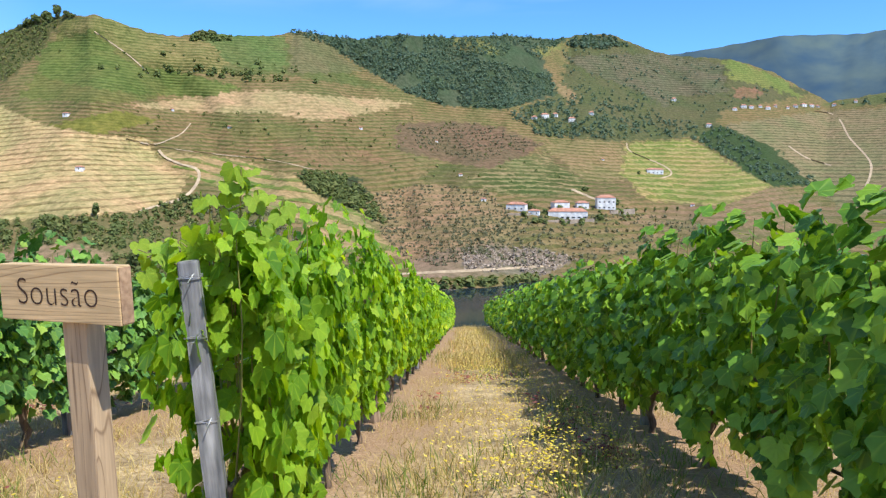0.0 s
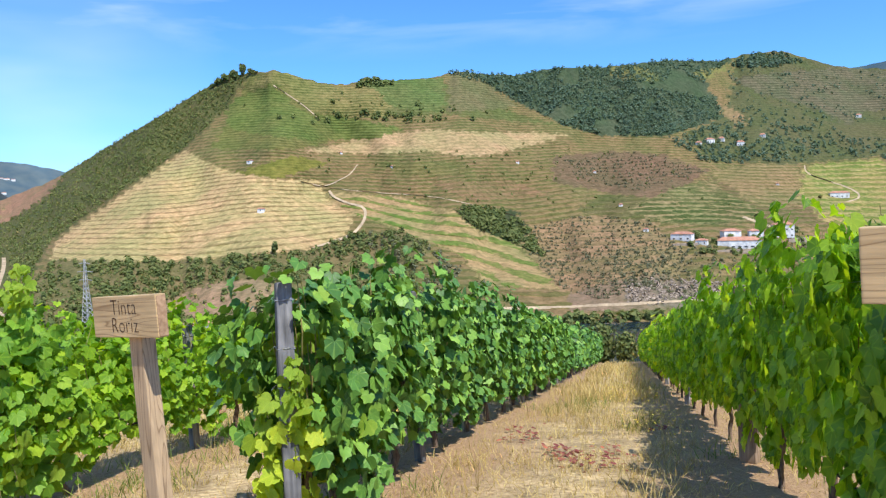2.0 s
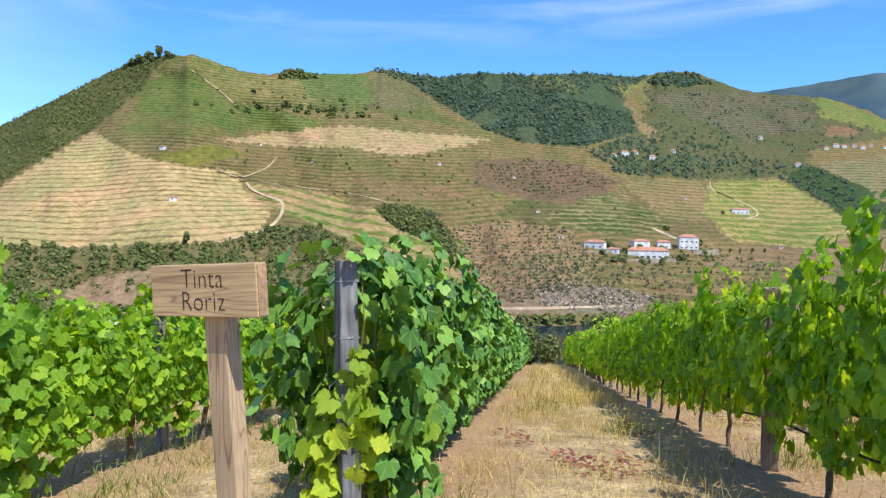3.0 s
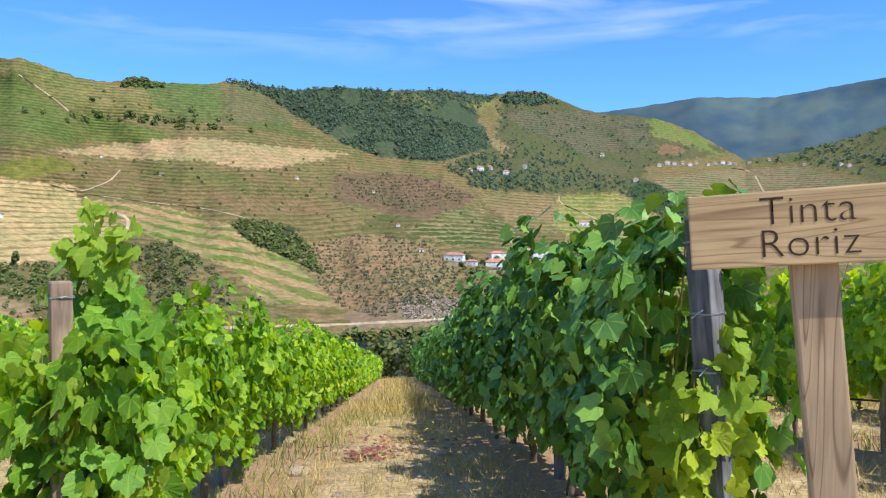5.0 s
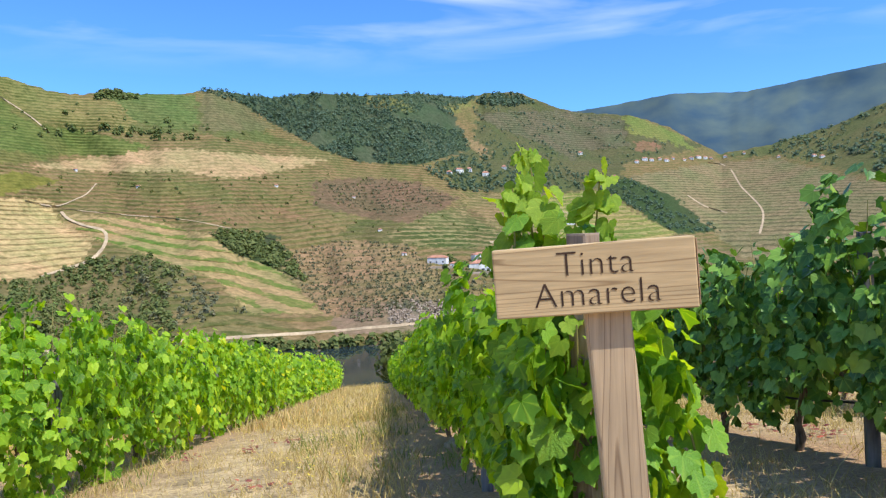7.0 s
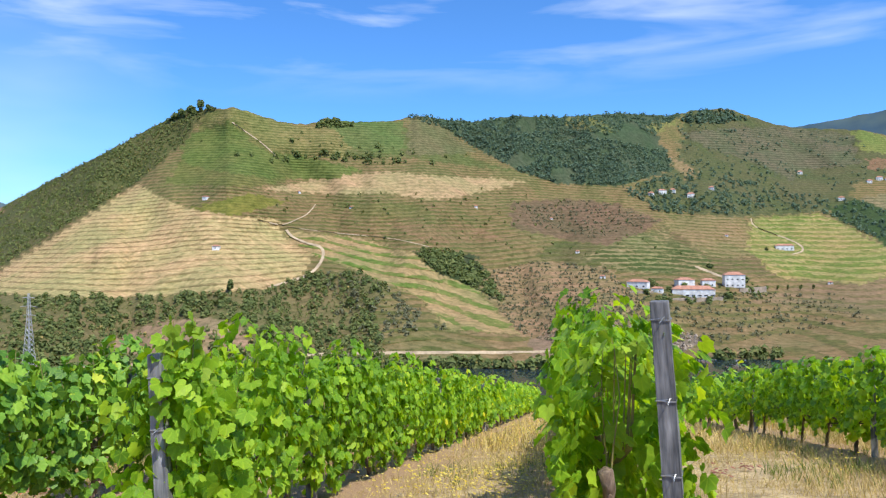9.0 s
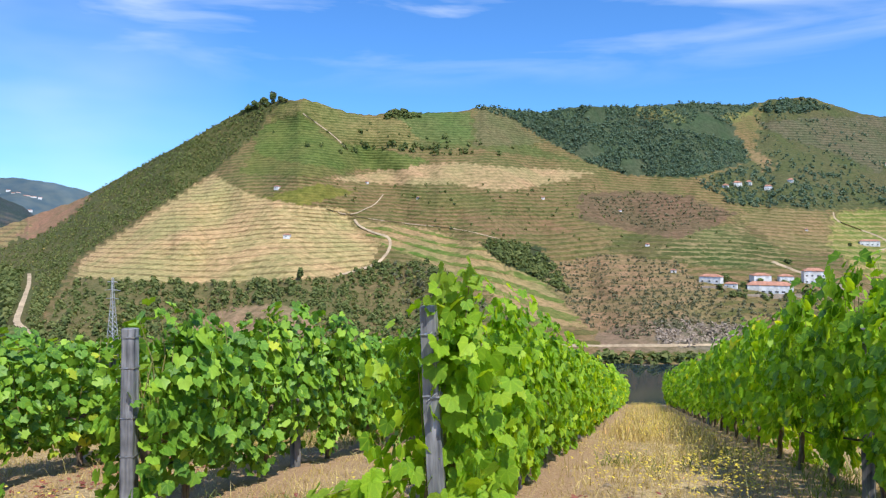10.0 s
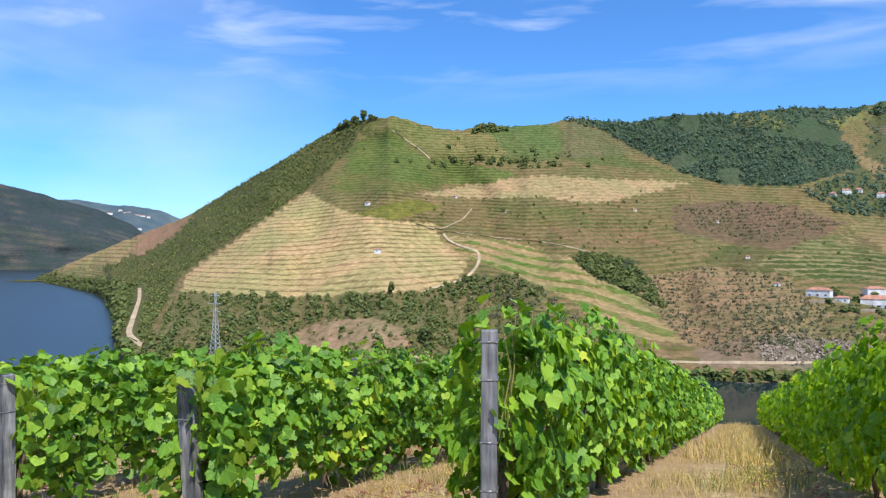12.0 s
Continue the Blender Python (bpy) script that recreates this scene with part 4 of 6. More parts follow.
def trunk_mesh(k):
    key = ("trunk", k)
    if key not in CANOPY:
        rng = random.Random(k)
        pts, x, y = [], 0.0, 0.0
        for i in range(8):
            pts.append((x, y, i * 0.088 - 0.03))
            x += rng.uniform(-0.028, 0.028)
            y += rng.uniform(-0.034, 0.034)
        bm = tube(pts, [0.044, 0.030, 0.032, 0.026, 0.030, 0.025, 0.032, 0.036], 8)
        for v in bm.verts:
            v.co += Vector(noise.noise_vector(v.co * 30 + Vector((k * 3, 0, 0)))) * 0.007
        me = bpy.data.meshes.new("trunk")
        bm.to_mesh(me)
        bm.free()
        me.materials.append(M_BARK)
        me.polygons.foreach_set("use_smooth", [True] * len(me.polygons))
        CANOPY[key] = me
        arm = bmesh.new()
        for sgn in (-1, 1):
            tube([(x, y, 0.56), (x * 0.5, y + sgn * 0.14, 0.64), (0, sgn * 0.34, 0.66), (0, sgn * 0.56, 0.655)], [0.026, 0.022, 0.018, 0.012], 6, arm)
        am = bpy.data.meshes.new("cordon")
        arm.to_mesh(am)
        arm.free()
        am.materials.append(M_BARK)
        CANOPY[("arm", k)] = am
        canes = []
        for i in range(7):
            cane = bmesh.new()
            cy = -0.5 + i * 0.165 + rng.uniform(-0.04, 0.04)
            sw = rng.uniform(-0.1, 0.1)
            tube([(0, cy, 0.66), (sw * 0.5, cy + 0.02, 0.95), (sw, cy - 0.02, 1.22), (sw * 0.6, cy + rng.uniform(-0.1, 0.1), 1.52)], [0.006, 0.005, 0.004, 0.002], 5, cane)
            cm = bpy.data.meshes.new("cane")
            cane.to_mesh(cm)
            cane.free()
            cm.materials.append(M_CANE)
            canes.append(cm)
        CANOPY[("cane", k)] = canes
    return CANOPY[key], CANOPY[("arm", k)], CANOPY[("cane", k)]


def row_height(u, y):
    """How tall the canopy stands in a row, against the tallest rows."""
    if u > -4:
        return 0.98 if u < 1 else 0.93
    if u > -7:
        return 0.78
    if u == -8.45:
        return 0.80 if y < 6.2 else 1.0
    return 0.93 if u > -9 or -14 < u < -12 else 0.85


def row_width(u):
    """How far the canopy spreads in a row, against the widest rows."""
    return {-10.80: 0.70, -8.45: 0.84, -13.00: 0.85, -0.30: 0.64, -5.10: 0.74}.get(u, 1.0)


def row_shift(u):
    """How far the canopy hangs to the sunny side of its posts."""
    return {-0.30: 0.06, -5.10: 0.05}.get(u, 0.0)


LIT_ROWS = (-0.30, -5.10, -8.45, -10.80)


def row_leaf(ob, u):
    """Thin-leaved rows pass more light than dense ones; how lit or shaded each row looks is also in its leaf colour."""
    if u in LIT_ROWS or u < -12 or u > 1:
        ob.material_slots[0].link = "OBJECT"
        ob.material_slots[0].material = M_LEAF_LIT if u in LIT_ROWS else M_LEAF_MED
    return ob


def grapevine(u, y, detail, k, label="leafy green grapevine trained on the trellis wires"):
    x = u + row_shift(u) + ROW_K * y
    v = thing("grapevine", pose(x, y, ground(x, y), 0, 0, ROW_TURN + (180 if k % 2 and u != -8.45 else 0)), label, "grapevine", "vines in the vineyard rows")
    v.scale = (row_width(u), 1, row_height(u, y))
    t, a, c = trunk_mesh(k % 5)
    part("trunk", t, None, v, "gnarled brown bark")
    if detail:
        part("cordon", a, None, v)
    if detail == 2:
        for one in c:
            part("cane", one, None, v)
    foot = 0.42 if u == -8.45 else 0.28 if u < -7 else 0.37 if u == -2.85 else 0.38 if u == 2.05 else 0.44
    hang = (0.30, 1.65) if u == -8.45 else (0.0, 1.0)
    leaves = part("foliage", canopy_mesh(detail, k % (6 if detail == 2 else 4), foot, *hang), None, v)
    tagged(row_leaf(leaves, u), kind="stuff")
    return v


def far_vines(u, y0):
    """The rest of a row, too far off to tell its plants apart."""
    y1 = ROW_END_Y + 0.6 * math.sin(u * 7)
    rng = np.random.default_rng(int(abs(u) * 100))
    n = int((y1 - y0) * 210)
    p, q = hedge_points(rng, n, y1 - y0, 0.40, 1.38, 0.30, *((0.25, 1.6) if u == -8.45 else (0.0, 1.0)))
    p[:, 2] += 0.08 * np.sin(p[:, 1] * 2.1 + u) + 0.06 * np.sin(p[:, 1] * 5.3)
    p[:, 2] *= row_height(u, y0)
    p[:, 0] *= row_width(u)
    yy = p[:, 1] + (y0 + y1) / 2
    p = np.stack([p[:, 0] + u + ROW_K * yy, yy, p[:, 2] + [ground(u + ROW_K * y, y) for y in yy]], 1)
    me = leaves_mesh("foliage", rng, p, q, 0.19 * rng.uniform(0.6, 1.2, n), 0, M_LEAF)
    row = thing("vine_row", pose(0, 0, 0), "far part of a leafy green vine row", "vine row", "distant stretches of vine rows")
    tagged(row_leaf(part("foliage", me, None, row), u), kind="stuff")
    for i, y in enumerate(np.arange(y0 + 0.4, y1 - 0.3, PLANT)):
        x = u + ROW_K * y
        stem = part("trunk", far_stem(i % 4), None, row)
        stem.matrix_local = pose(x, y, ground(x, y), 0, 0, 70 * i)


def far_stem(k):
    key = ("stem", k)
    if key not in CANOPY:
        q = random.Random(k)
        a, b = q.uniform(-0.06, 0.06), q.uniform(-0.06, 0.06)
        bm = tube([(0, 0, -0.05), (a, b, 0.3), (b * 0.5, a, 0.62)], [0.045, 0.034, 0.03], 5)
        CANOPY[key] = bpy.data.meshes.new("trunk")
        bm.to_mesh(CANOPY[key])
        bm.free()
        CANOPY[key].materials.append(M_BARK)
    return CANOPY[key]


def build_vines():
    rng = random.Random(5)
    for u in ROWS_U:
        y = ROW_Y0.get(u, row_start(u)) + 0.55
        near_row = -16 < u < 3
        while y < ROW_END_Y + 0.6 * math.sin(u * 7):
            d = 2 if near_row and y < 9.5 else (1 if y < 17 and -20 < u < 7 else 0)
            if d == 0:
                break
            grapevine(u, y, d, rng.randrange(60))
            y += PLANT * rng.uniform(0.96, 1.04)
        far_vines(u, y - PLANT / 2)


build_vines()

# ---- trellis: posts, wires, drip pipes ----
LEAN = (-0.028, 0.012)     # the posts lean a little


def wire_wrap(z, half, post, rng):
    """Two turns of wire round a square post with a twisted end."""
    pts = []
    for i in range(17):
        t = i / 16 * 4 * math.pi
        c, s = math.cos(t), math.sin(t)
        q = half * 1.06 / max(abs(c), abs(s))
        pts.append((c * q, s * q, z + 0.006 * math.sin(t * 0.5) + 0.012 * i / 16))
    pts += [(half * 1.3, 0.02, z + 0.02), (half * 1.9, rng.uniform(-0.02, 0.03), z - 0.005)]
    part("wire_tie", tube(pts, 0.0022, 5), M_STEEL, post, "galvanised wire tie")


def row_post(u, y, height, half, material, label, seed, tilt=(0, 0), wraps=(0.09,), turn=0.0):
    x = u + ROW_K * y
    rng = random.Random(seed)
    x -= (LEAN[0] + tilt[0]) * height
    y -= (LEAN[1] + tilt[1]) * height
    lean = Vector((LEAN[0] + tilt[0], LEAN[1] + tilt[1], 1)).to_track_quat("Z", "Y").to_matrix().to_4x4()
    p = thing("vineyard_post", pose(x, y, ground(x, y)) @ lean @ pose(0, 0, 0, 0, 0, ROW_TURN + turn), label, "post", "trellis posts")
    bm = tube([(0, 0, -0.12), (rng.uniform(-0.004, 0.004), 0, height * 0.3), (0, rng.uniform(-0.004, 0.004), height * 0.7), (0, 0, height - 0.006), (0, 0, height)],
              [half * 1.42, half * 1.41, half * 1.38, half * 1.36, half * 1.28], 4, twist=math.pi / 4)
    bmesh.ops.bevel(bm, geom=[e for e in bm.edges if abs((e.verts[0].co - e.verts[1].co).z) > 0.1], offset=half * 0.14, segments=1, affect="EDGES")
    bmesh.ops.subdivide_edges(bm, edges=[e for e in bm.edges if e.calc_length() > 0.2], cuts=5)
    for v in bm.verts:
        v.co += Vector(noise.noise_vector(v.co * 9 + Vector((seed, 0, 0)))) * half * 0.10
    part("shaft", bm, material, p)
    for d in wraps:
        wire_wrap(height - d, half, p, rng)
    return p


END_POSTS = [  # row, top height above datum, half width, wood?
    (-0.30, 1.40, 0.034, False, (-0.05, -0.03), (0.06, 0.26, 0.55)),
    (-2.85, 1.155, 0.041, False, (-0.035, 0.08), (0.09, 0.33, 0.52)),
    (-5.10, 0.92, 0.036, True, (0.02, 0.0), (0.06,)),
    (-8.45, 0.48, 0.043, False, (-0.035, 0.0), (0.09, 0.46, 0.8)),
    (-10.80, 0.215, 0.036, False, (-0.03, -0.02), (0.13, 0.4)),
    (-13.00, -0.05, 0.041, False, (0.025, 0.0), (0.06, 0.25, 0.56, 0.8)),
    (-15.20, -0.44, 0.045, False, (-0.07, -0.02), (0.07, 0.3)),
    (-17.4, -0.64, 0.048, False, (0.0, 0.0), (0.07, 0.3)),
    (2.05, 1.62, 0.034, False, (0.0, 0.0), (0.07, 0.3)),
    (4.35, 1.75, 0.034, False, (0.0, 0.0), (0.07, 0.3)),
]


def build_trellis():
    for i, (u, top, half, wood, tilt, wraps) in enumerate(END_POSTS):
        y = ROW_Y0.get(u, row_start(u))
        h = top - ground(u + ROW_K * y, y)
        label = "split grey-brown wooden end post with wire tie" if wood else "weathered grey slate end post with wire ties"
        row_post(u + {-8.45: 0.23, -0.30: -0.06}.get(u, 0.0), y, h, half, M_OLDWOOD if wood else M_SLATE, label, i, tilt, wraps)
    for j, u in enumerate(ROWS_U):
        y0 = ROW_Y0.get(u, row_start(u))
        y, k = y0 + {-0.30: 3.75, 2.05: 5.4}.get(u, 2.15), 0
        while y < ROW_END_Y - 1 and u > -24:
            wood = u == -0.30 and k == 0
            row_post(u, y, 1.42 * (0.98 if u > -4 else 0.82), 0.062 if wood else 0.035, M_OLDWOOD if wood else M_SLATE,
                     "thick reddish-brown wooden row post under the leaves" if wood else "dark slate row post among vine leaves", 50 + j * 10 + k, (0, 0), (0.1,))
            y += 5.6
            k += 1
        if u < -24 or u > 9:
            continue
        tr = thing("trellis_wires", pose(u + ROW_K * y0, y0, ground(u + ROW_K * y0, y0)), "thin galvanised wires strung along the vine row", "wire", "trellis wires")
        ys = np.arange(y0, ROW_END_Y - 1, 2.8)
        base = ground(u + ROW_K * y0, y0)
        for h in (0.68, 1.0, 1.30) if u > -4 else (0.55, 0.8, 1.05):
            pts = [(ROW_K * (y - y0), y - y0, ground(u + ROW_K * y, y) + h - base) for y in ys]
            part("wire", tube(pts, 0.0016, 4), M_STEEL, tr)
        pipe = thing("drip_pipe", pose(u + ROW_K * y0, y0, base), "black plastic irrigation pipe hung along the row", "pipe", "drip irrigation pipes")
        ys = np.arange(y0 + 0.1, ROW_END_Y - 1, 0.7)
        pts = [(ROW_K * (y - y0) + 0.03, y - y0, ground(u + ROW_K * y, y) + 0.40 + 0.025 * math.sin(y * 2.3 + u) - base) for y in ys]
        part("pipe", tube(pts, 0.0085, 6), M_PIPE, pipe)


build_trellis()


# ---- end-of-row vines with single leaves, shoots ----
def leaf_piece(k, material):
    key = ("leafpiece", k, material.name)
    if key not in CANOPY:
        v, f = leaf_shape(3)
        v = v.copy()
        flat = v.copy()
        v[:, 2] *= (1.0, 1.8, 0.5, -0.6)[k]
        v[:, 1] -= 0.05
        CANOPY[key] = mesh_of("leaf", v, f, material)
        CANOPY[key].polygons.foreach_set("use_smooth", [True] * len(f))
        blade(CANOPY[key], flat)
    return CANOPY[key]


def end_shoots(u, z_low, z_high, count, seed, material, half=0.22, reach=0.25, off=0.0, young_share=0.15, label="end vine with large bright leaves round its post", shoots=()):
    """The row's first vine: large single leaves facing the headland, and loose shoots (foot x, y, z; tip x, y, z)."""
    rng = np.random.default_rng(seed)
    y0 = ROW_Y0[u] + 0.10
    x0 = u + ROW_K * y0
    g = ground(x0, y0)
    v = thing("grapevine", pose(x0, y0, g, 0, 0, ROW_TURN), label, "grapevine", "vines in the vineyard rows")
    part("trunk", trunk_mesh(seed % 5)[0], None, v, "gnarled brown bark")
    for i in range(6):
        cx = rng.uniform(-half * 0.5, half * 0.5)
        canes = bmesh.new()
        tube([(cx * 0.3, 0.25, 0.5), (cx, 0.1, (z_low + z_high) / 2 - 0.1), (cx * 1.2, 0.02, z_high - 0.15 * rng.random())], [0.007, 0.005, 0.003], 5, canes)
        part("cane", canes, M_CANE, v)

    def leaf(at, rot, k, m):
        ob = part("leaf", leaf_piece(k, m), None, v)
        mx = Matrix(rot.tolist()).to_4x4()
        mx.translation = at
        ob.matrix_local = mx

    p = np.stack([off + np.clip(rng.normal(0, half * 0.6, count), -half, half), rng.uniform(-reach, 0.5, count), rng.uniform(z_low, z_high, count)], 1)
    p[:, 1] -= np.where(p[:, 2] < 0.6, reach * 0.9 * (0.6 - p[:, 2]), 0)
    p[:, 0] *= 1.15 - 0.75 * np.clip((p[:, 2] - 1.2) / 0.5, 0, 1)
    p[:, 1] = np.where(p[:, 2] > 1.3, p[:, 1] * 0.5, p[:, 1])
    nrm = np.stack([rng.normal(0, 0.8, count), rng.uniform(-1.2, 0.2, count), rng.uniform(-0.3, 1.1, count)], 1)
    rot = leaf_frames(rng, nrm, 0.120 * rng.uniform(0.55, 1.25, count))
    for i in range(count):
        young = rng.random() < young_share or (not shoots and p[i, 2] > z_high - 0.2)
        leaf(p[i], rot[i], i % 4, M_YOUNG if young else material)
    for foot, tip in shoots:
        a, c = np.array(foot), np.array(tip)
        mid = (a + c) / 2 + rng.normal(0, 0.025, 3)
        part("cane", tube([tuple(a), tuple(mid), tuple(c)], [0.005, 0.004, 0.002], 5), M_CANE, v)
        n = max(6, int(np.linalg.norm(c - a) / 0.017))
        t = np.linspace(0.05, 1, n)[:, None]
        q = (1 - t) ** 2 * a + 2 * t * (1 - t) * mid + t * t * c + rng.normal(0, 0.042, (n, 3)) * (1.15 - 0.55 * t)
        nr = np.stack([rng.normal(0, 0.8, n), rng.uniform(-1.2, 0.1, n), rng.uniform(-0.2, 1.2, n)], 1)
        rt = leaf_frames(rng, nr, 0.135 * (1.0 - 0.4 * t[:, 0]) * rng.uniform(0.7, 1.15, n))
        for i in range(n):
            leaf(q[i], rt[i], i % 4, M_YOUNG if i > n * 0.55 else material)


end_shoots(-0.30, 0.3, 1.45, 210, 1, M_LEAF_LIT, 0.13, 0.05, 0.12, shoots=(
    ((0.02, 0.0, 1.05), (0.0, -0.04, 1.60)), ((0.08, 0.1, 1.1), (0.10, 0.0, 1.70)), ((0.14, 0.1, 1.1), (0.14, 0.05, 1.62)), ((0.10, 0.4, 1.1), (0.14, 0.4, 1.58)),
    ((0.0, 0.05, 1.30), (-0.26, -0.02, 1.42)), ((0.0, 0.1, 1.25), (-0.14, 0.05, 1.44)), ((0.18, -0.02, 0.9), (0.20, -0.06, 0.35))))
end_shoots(-2.85, 0.25, 1.22, 190, 9, M_LEAF, 0.24, -0.02, 0.06, 0.08, "end vine with dense dark leaves behind its post")
end_shoots(-2.85, 0.06, 0.85, 140, 2, M_YELLOWED, 0.12, 0.26, -0.02, 0.35, "end vine with pale yellow-green leaves round its post", shoots=(
    ((0.0, -0.1, 0.4), (0.05, -0.18, 1.06)), ((0.06, -0.12, 0.4), (0.10, -0.2, 1.0)), ((-0.06, -0.12, 0.3), (-0.08, -0.2, 0.85))))
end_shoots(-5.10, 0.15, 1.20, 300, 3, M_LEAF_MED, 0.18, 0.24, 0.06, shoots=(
    ((-0.06, 0.30, 0.95), (-0.08, 0.34, 1.62)), ((-0.02, 0.34, 1.0), (-0.06, 0.30, 1.55)), ((-0.10, 0.24, 1.0), (-0.13, 0.26, 1.48)),
    ((0.06, 0.12, 1.0), (0.13, 0.14, 1.52)), ((0.04, 0.16, 1.0), (0.07, 0.18, 1.42)),
    ((0.18, -0.05, 0.95), (0.33, -0.16, 0.55)), ((0.16, 0.0, 0.75), (0.30, -0.14, 0.35)),
    ((-0.08, -0.10, 0.5), (-0.04, -0.16, 1.08)), ((0.02, -0.10, 0.4), (0.06, -0.15, 1.0))))
end_shoots(-8.45, 0.28, 1.20, 180, 4, M_LEAF_LIT, 0.24, 0.0, 0.04)
end_shoots(-10.80, 0.1, 1.12, 190, 6, M_LEAF_LIT, 0.15, 0.16, 0.10, shoots=(
    ((0.06, 0.0, 0.9), (0.06, -0.03, 1.48)), ((0.12, 0.03, 0.95), (0.17, 0.0, 1.50)), ((0.10, 0.1, 0.9), (0.12, 0.08, 1.38)),
    ((-0.05, -0.1, 0.55), (-0.42, -0.42, 0.52)), ((0.0, -0.12, 0.40), (-0.30, -0.50, 0.30)), ((0.05, -0.15, 0.30), (-0.10, -0.45, 0.22))))
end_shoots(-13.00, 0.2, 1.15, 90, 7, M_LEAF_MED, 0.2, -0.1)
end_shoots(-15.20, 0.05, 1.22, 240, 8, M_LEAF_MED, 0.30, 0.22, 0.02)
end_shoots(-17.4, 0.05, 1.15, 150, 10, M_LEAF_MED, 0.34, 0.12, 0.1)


# ---- signs ----
def lettering(body, size, at, board):
    cu = bpy.data.curves.new("letters", "FONT")
    cu.body, cu.size, cu.extrude, cu.align_x, cu.align_y, cu.space_character = body, size, 0.0, "CENTER", "CENTER", 1.03
    cu.offset = -0.017 * size
    tmp = new("letters", cu)
    me = bpy.data.meshes.new_from_object(tmp.evaluated_get(bpy.context.evaluated_depsgraph_get()))
    bpy.data.objects.remove(tmp)
    ob = part("lettering", me, M_INK, board, "dark burnt-in letters")
    ob.matrix_local = pose(*at, 90, 0, 0)


def grape_sign(lines, centre, width, height, turn, tilt, label, seed, size, post_w=0.09, off=0.0, lean=0.05):
    x, y, z = centre
    gx, gy = x + off, y + 0.035
    g = ground(gx, gy)
    s = thing("grape_sign", pose(gx, gy, g, 0, 0, turn), label, "sign", "grape variety signs")
    top = z - g
    bm = box(width, 0.042, height, (0, 0, 0), 0.0035)
    bmesh.ops.subdivide_edges(bm, edges=[e for e in bm.edges if e.calc_length() > width * 0.8], cuts=8)
    for v in bm.verts:
        v.co += Vector(noise.noise_vector(v.co * 7 + Vector((seed, 0, 0)))) * 0.0006
    board = part("board", bm, M_BOARD, s, "light grained wooden board")
    board.matrix_local = pose(-off, -0.035, top, 0, -tilt, 0)
    end = part("end_face", box(0.002, 0.036, height * 0.93, (width / 2 + 0.0025, 0, 0), 0.0004), M_ENDGRAIN, board, "reddish end grain")
    end.matrix_local = pose(0, 0, 0)
    for i, line in enumerate(lines):
        lettering(line, size, (0.0 if len(lines) == 1 else 0.004, -0.0221, (len(lines) - 1) * height * 0.215 - i * height * 0.43), board)
    pb = box(post_w, 0.06, top + 0.14, (0, 0, (top - 0.14) / 2 - 0.03), 0.006)
    bmesh.ops.subdivide_edges(pb, edges=[e for e in pb.edges if e.calc_length() > 0.5], cuts=8)
    for v in pb.verts:
        v.co += Vector(noise.noise_vector(v.co * 5 + Vector((seed, 4, 0)))) * 0.003
        v.co.x += lean * (top - v.co.z)
    part("post", pb, M_SIGNPOST, s, "squared pale wooden post")


grape_sign(["Sousão"], (-0.791, 1.985, 1.376), 0.452, 0.152, -14, 2.2, "wooden sign reading Sousão on a pale timber post", 1, 0.106, off=0.02, lean=0.04)
grape_sign(["Tinta", "Roriz"], (-3.381, 2.421, 1.137), 0.455, 0.158, -14, 4.5, "wooden sign reading Tinta Roriz on a timber post", 2, 0.086, off=0.015, lean=0.10)
grape_sign(["Tinta", "Amarela"], (-5.655, 2.665, 0.842), 0.39, 0.138, -4, 3.2, "wooden sign reading Tinta Amarela on a timber post", 3, 0.071, off=0.022, lean=0.085)


# ---- far houses ----
def house(az, el, w, d, h, turn, label, windows=3, storeys=2, roof_h=None, group="houses on the far bank"):
    p = far_point(az, el)
    hs = thing("house", Matrix.Translation(p - Vector((0, 0, 0.6))) @ pose(0, 0, 0, 0, 0, turn), label, "house", group)
    part("wall", box(w, d, h + 1.2, (0, 0, h / 2)), M_WHITE, hs, "whitewashed walls")
    rh = roof_h or w * 0.16
    o = 0.35
    z = h + 0.6
    v = [(-w / 2 - o, -d / 2 - o, z), (w / 2 + o, -d / 2 - o, z), (w / 2 + o, d / 2 + o, z), (-w / 2 - o, d / 2 + o, z),
         (-w / 2 + d * 0.35, 0, z + rh), (w / 2 - d * 0.35, 0, z + rh)]
    v += [(a, b, c - 0.25) for a, b, c in v[:4]]
    f = [(0, 1, 5, 4), (1, 2, 5), (2, 3, 4, 5), (3, 0, 4), (6, 9, 8, 7), (0, 6, 7, 1), (1, 7, 8, 2), (2, 8, 9, 3), (3, 9, 6, 0)]
    part("roof", mesh_of("roof", v, f, M_ROOF), None, hs, "red clay tile roof")
    for s in range(storeys):
        for i in range(windows):
            wx = -w / 2 + w * (i + 0.5) / windows
            wz = 1.7 + s * (h / max(1, storeys))
            part("window", box(w * 0.07 + 0.3, 0.1, 1.2, (wx, -d / 2 - 0.06, wz)), M_GLASSDARK, hs)
    return hs


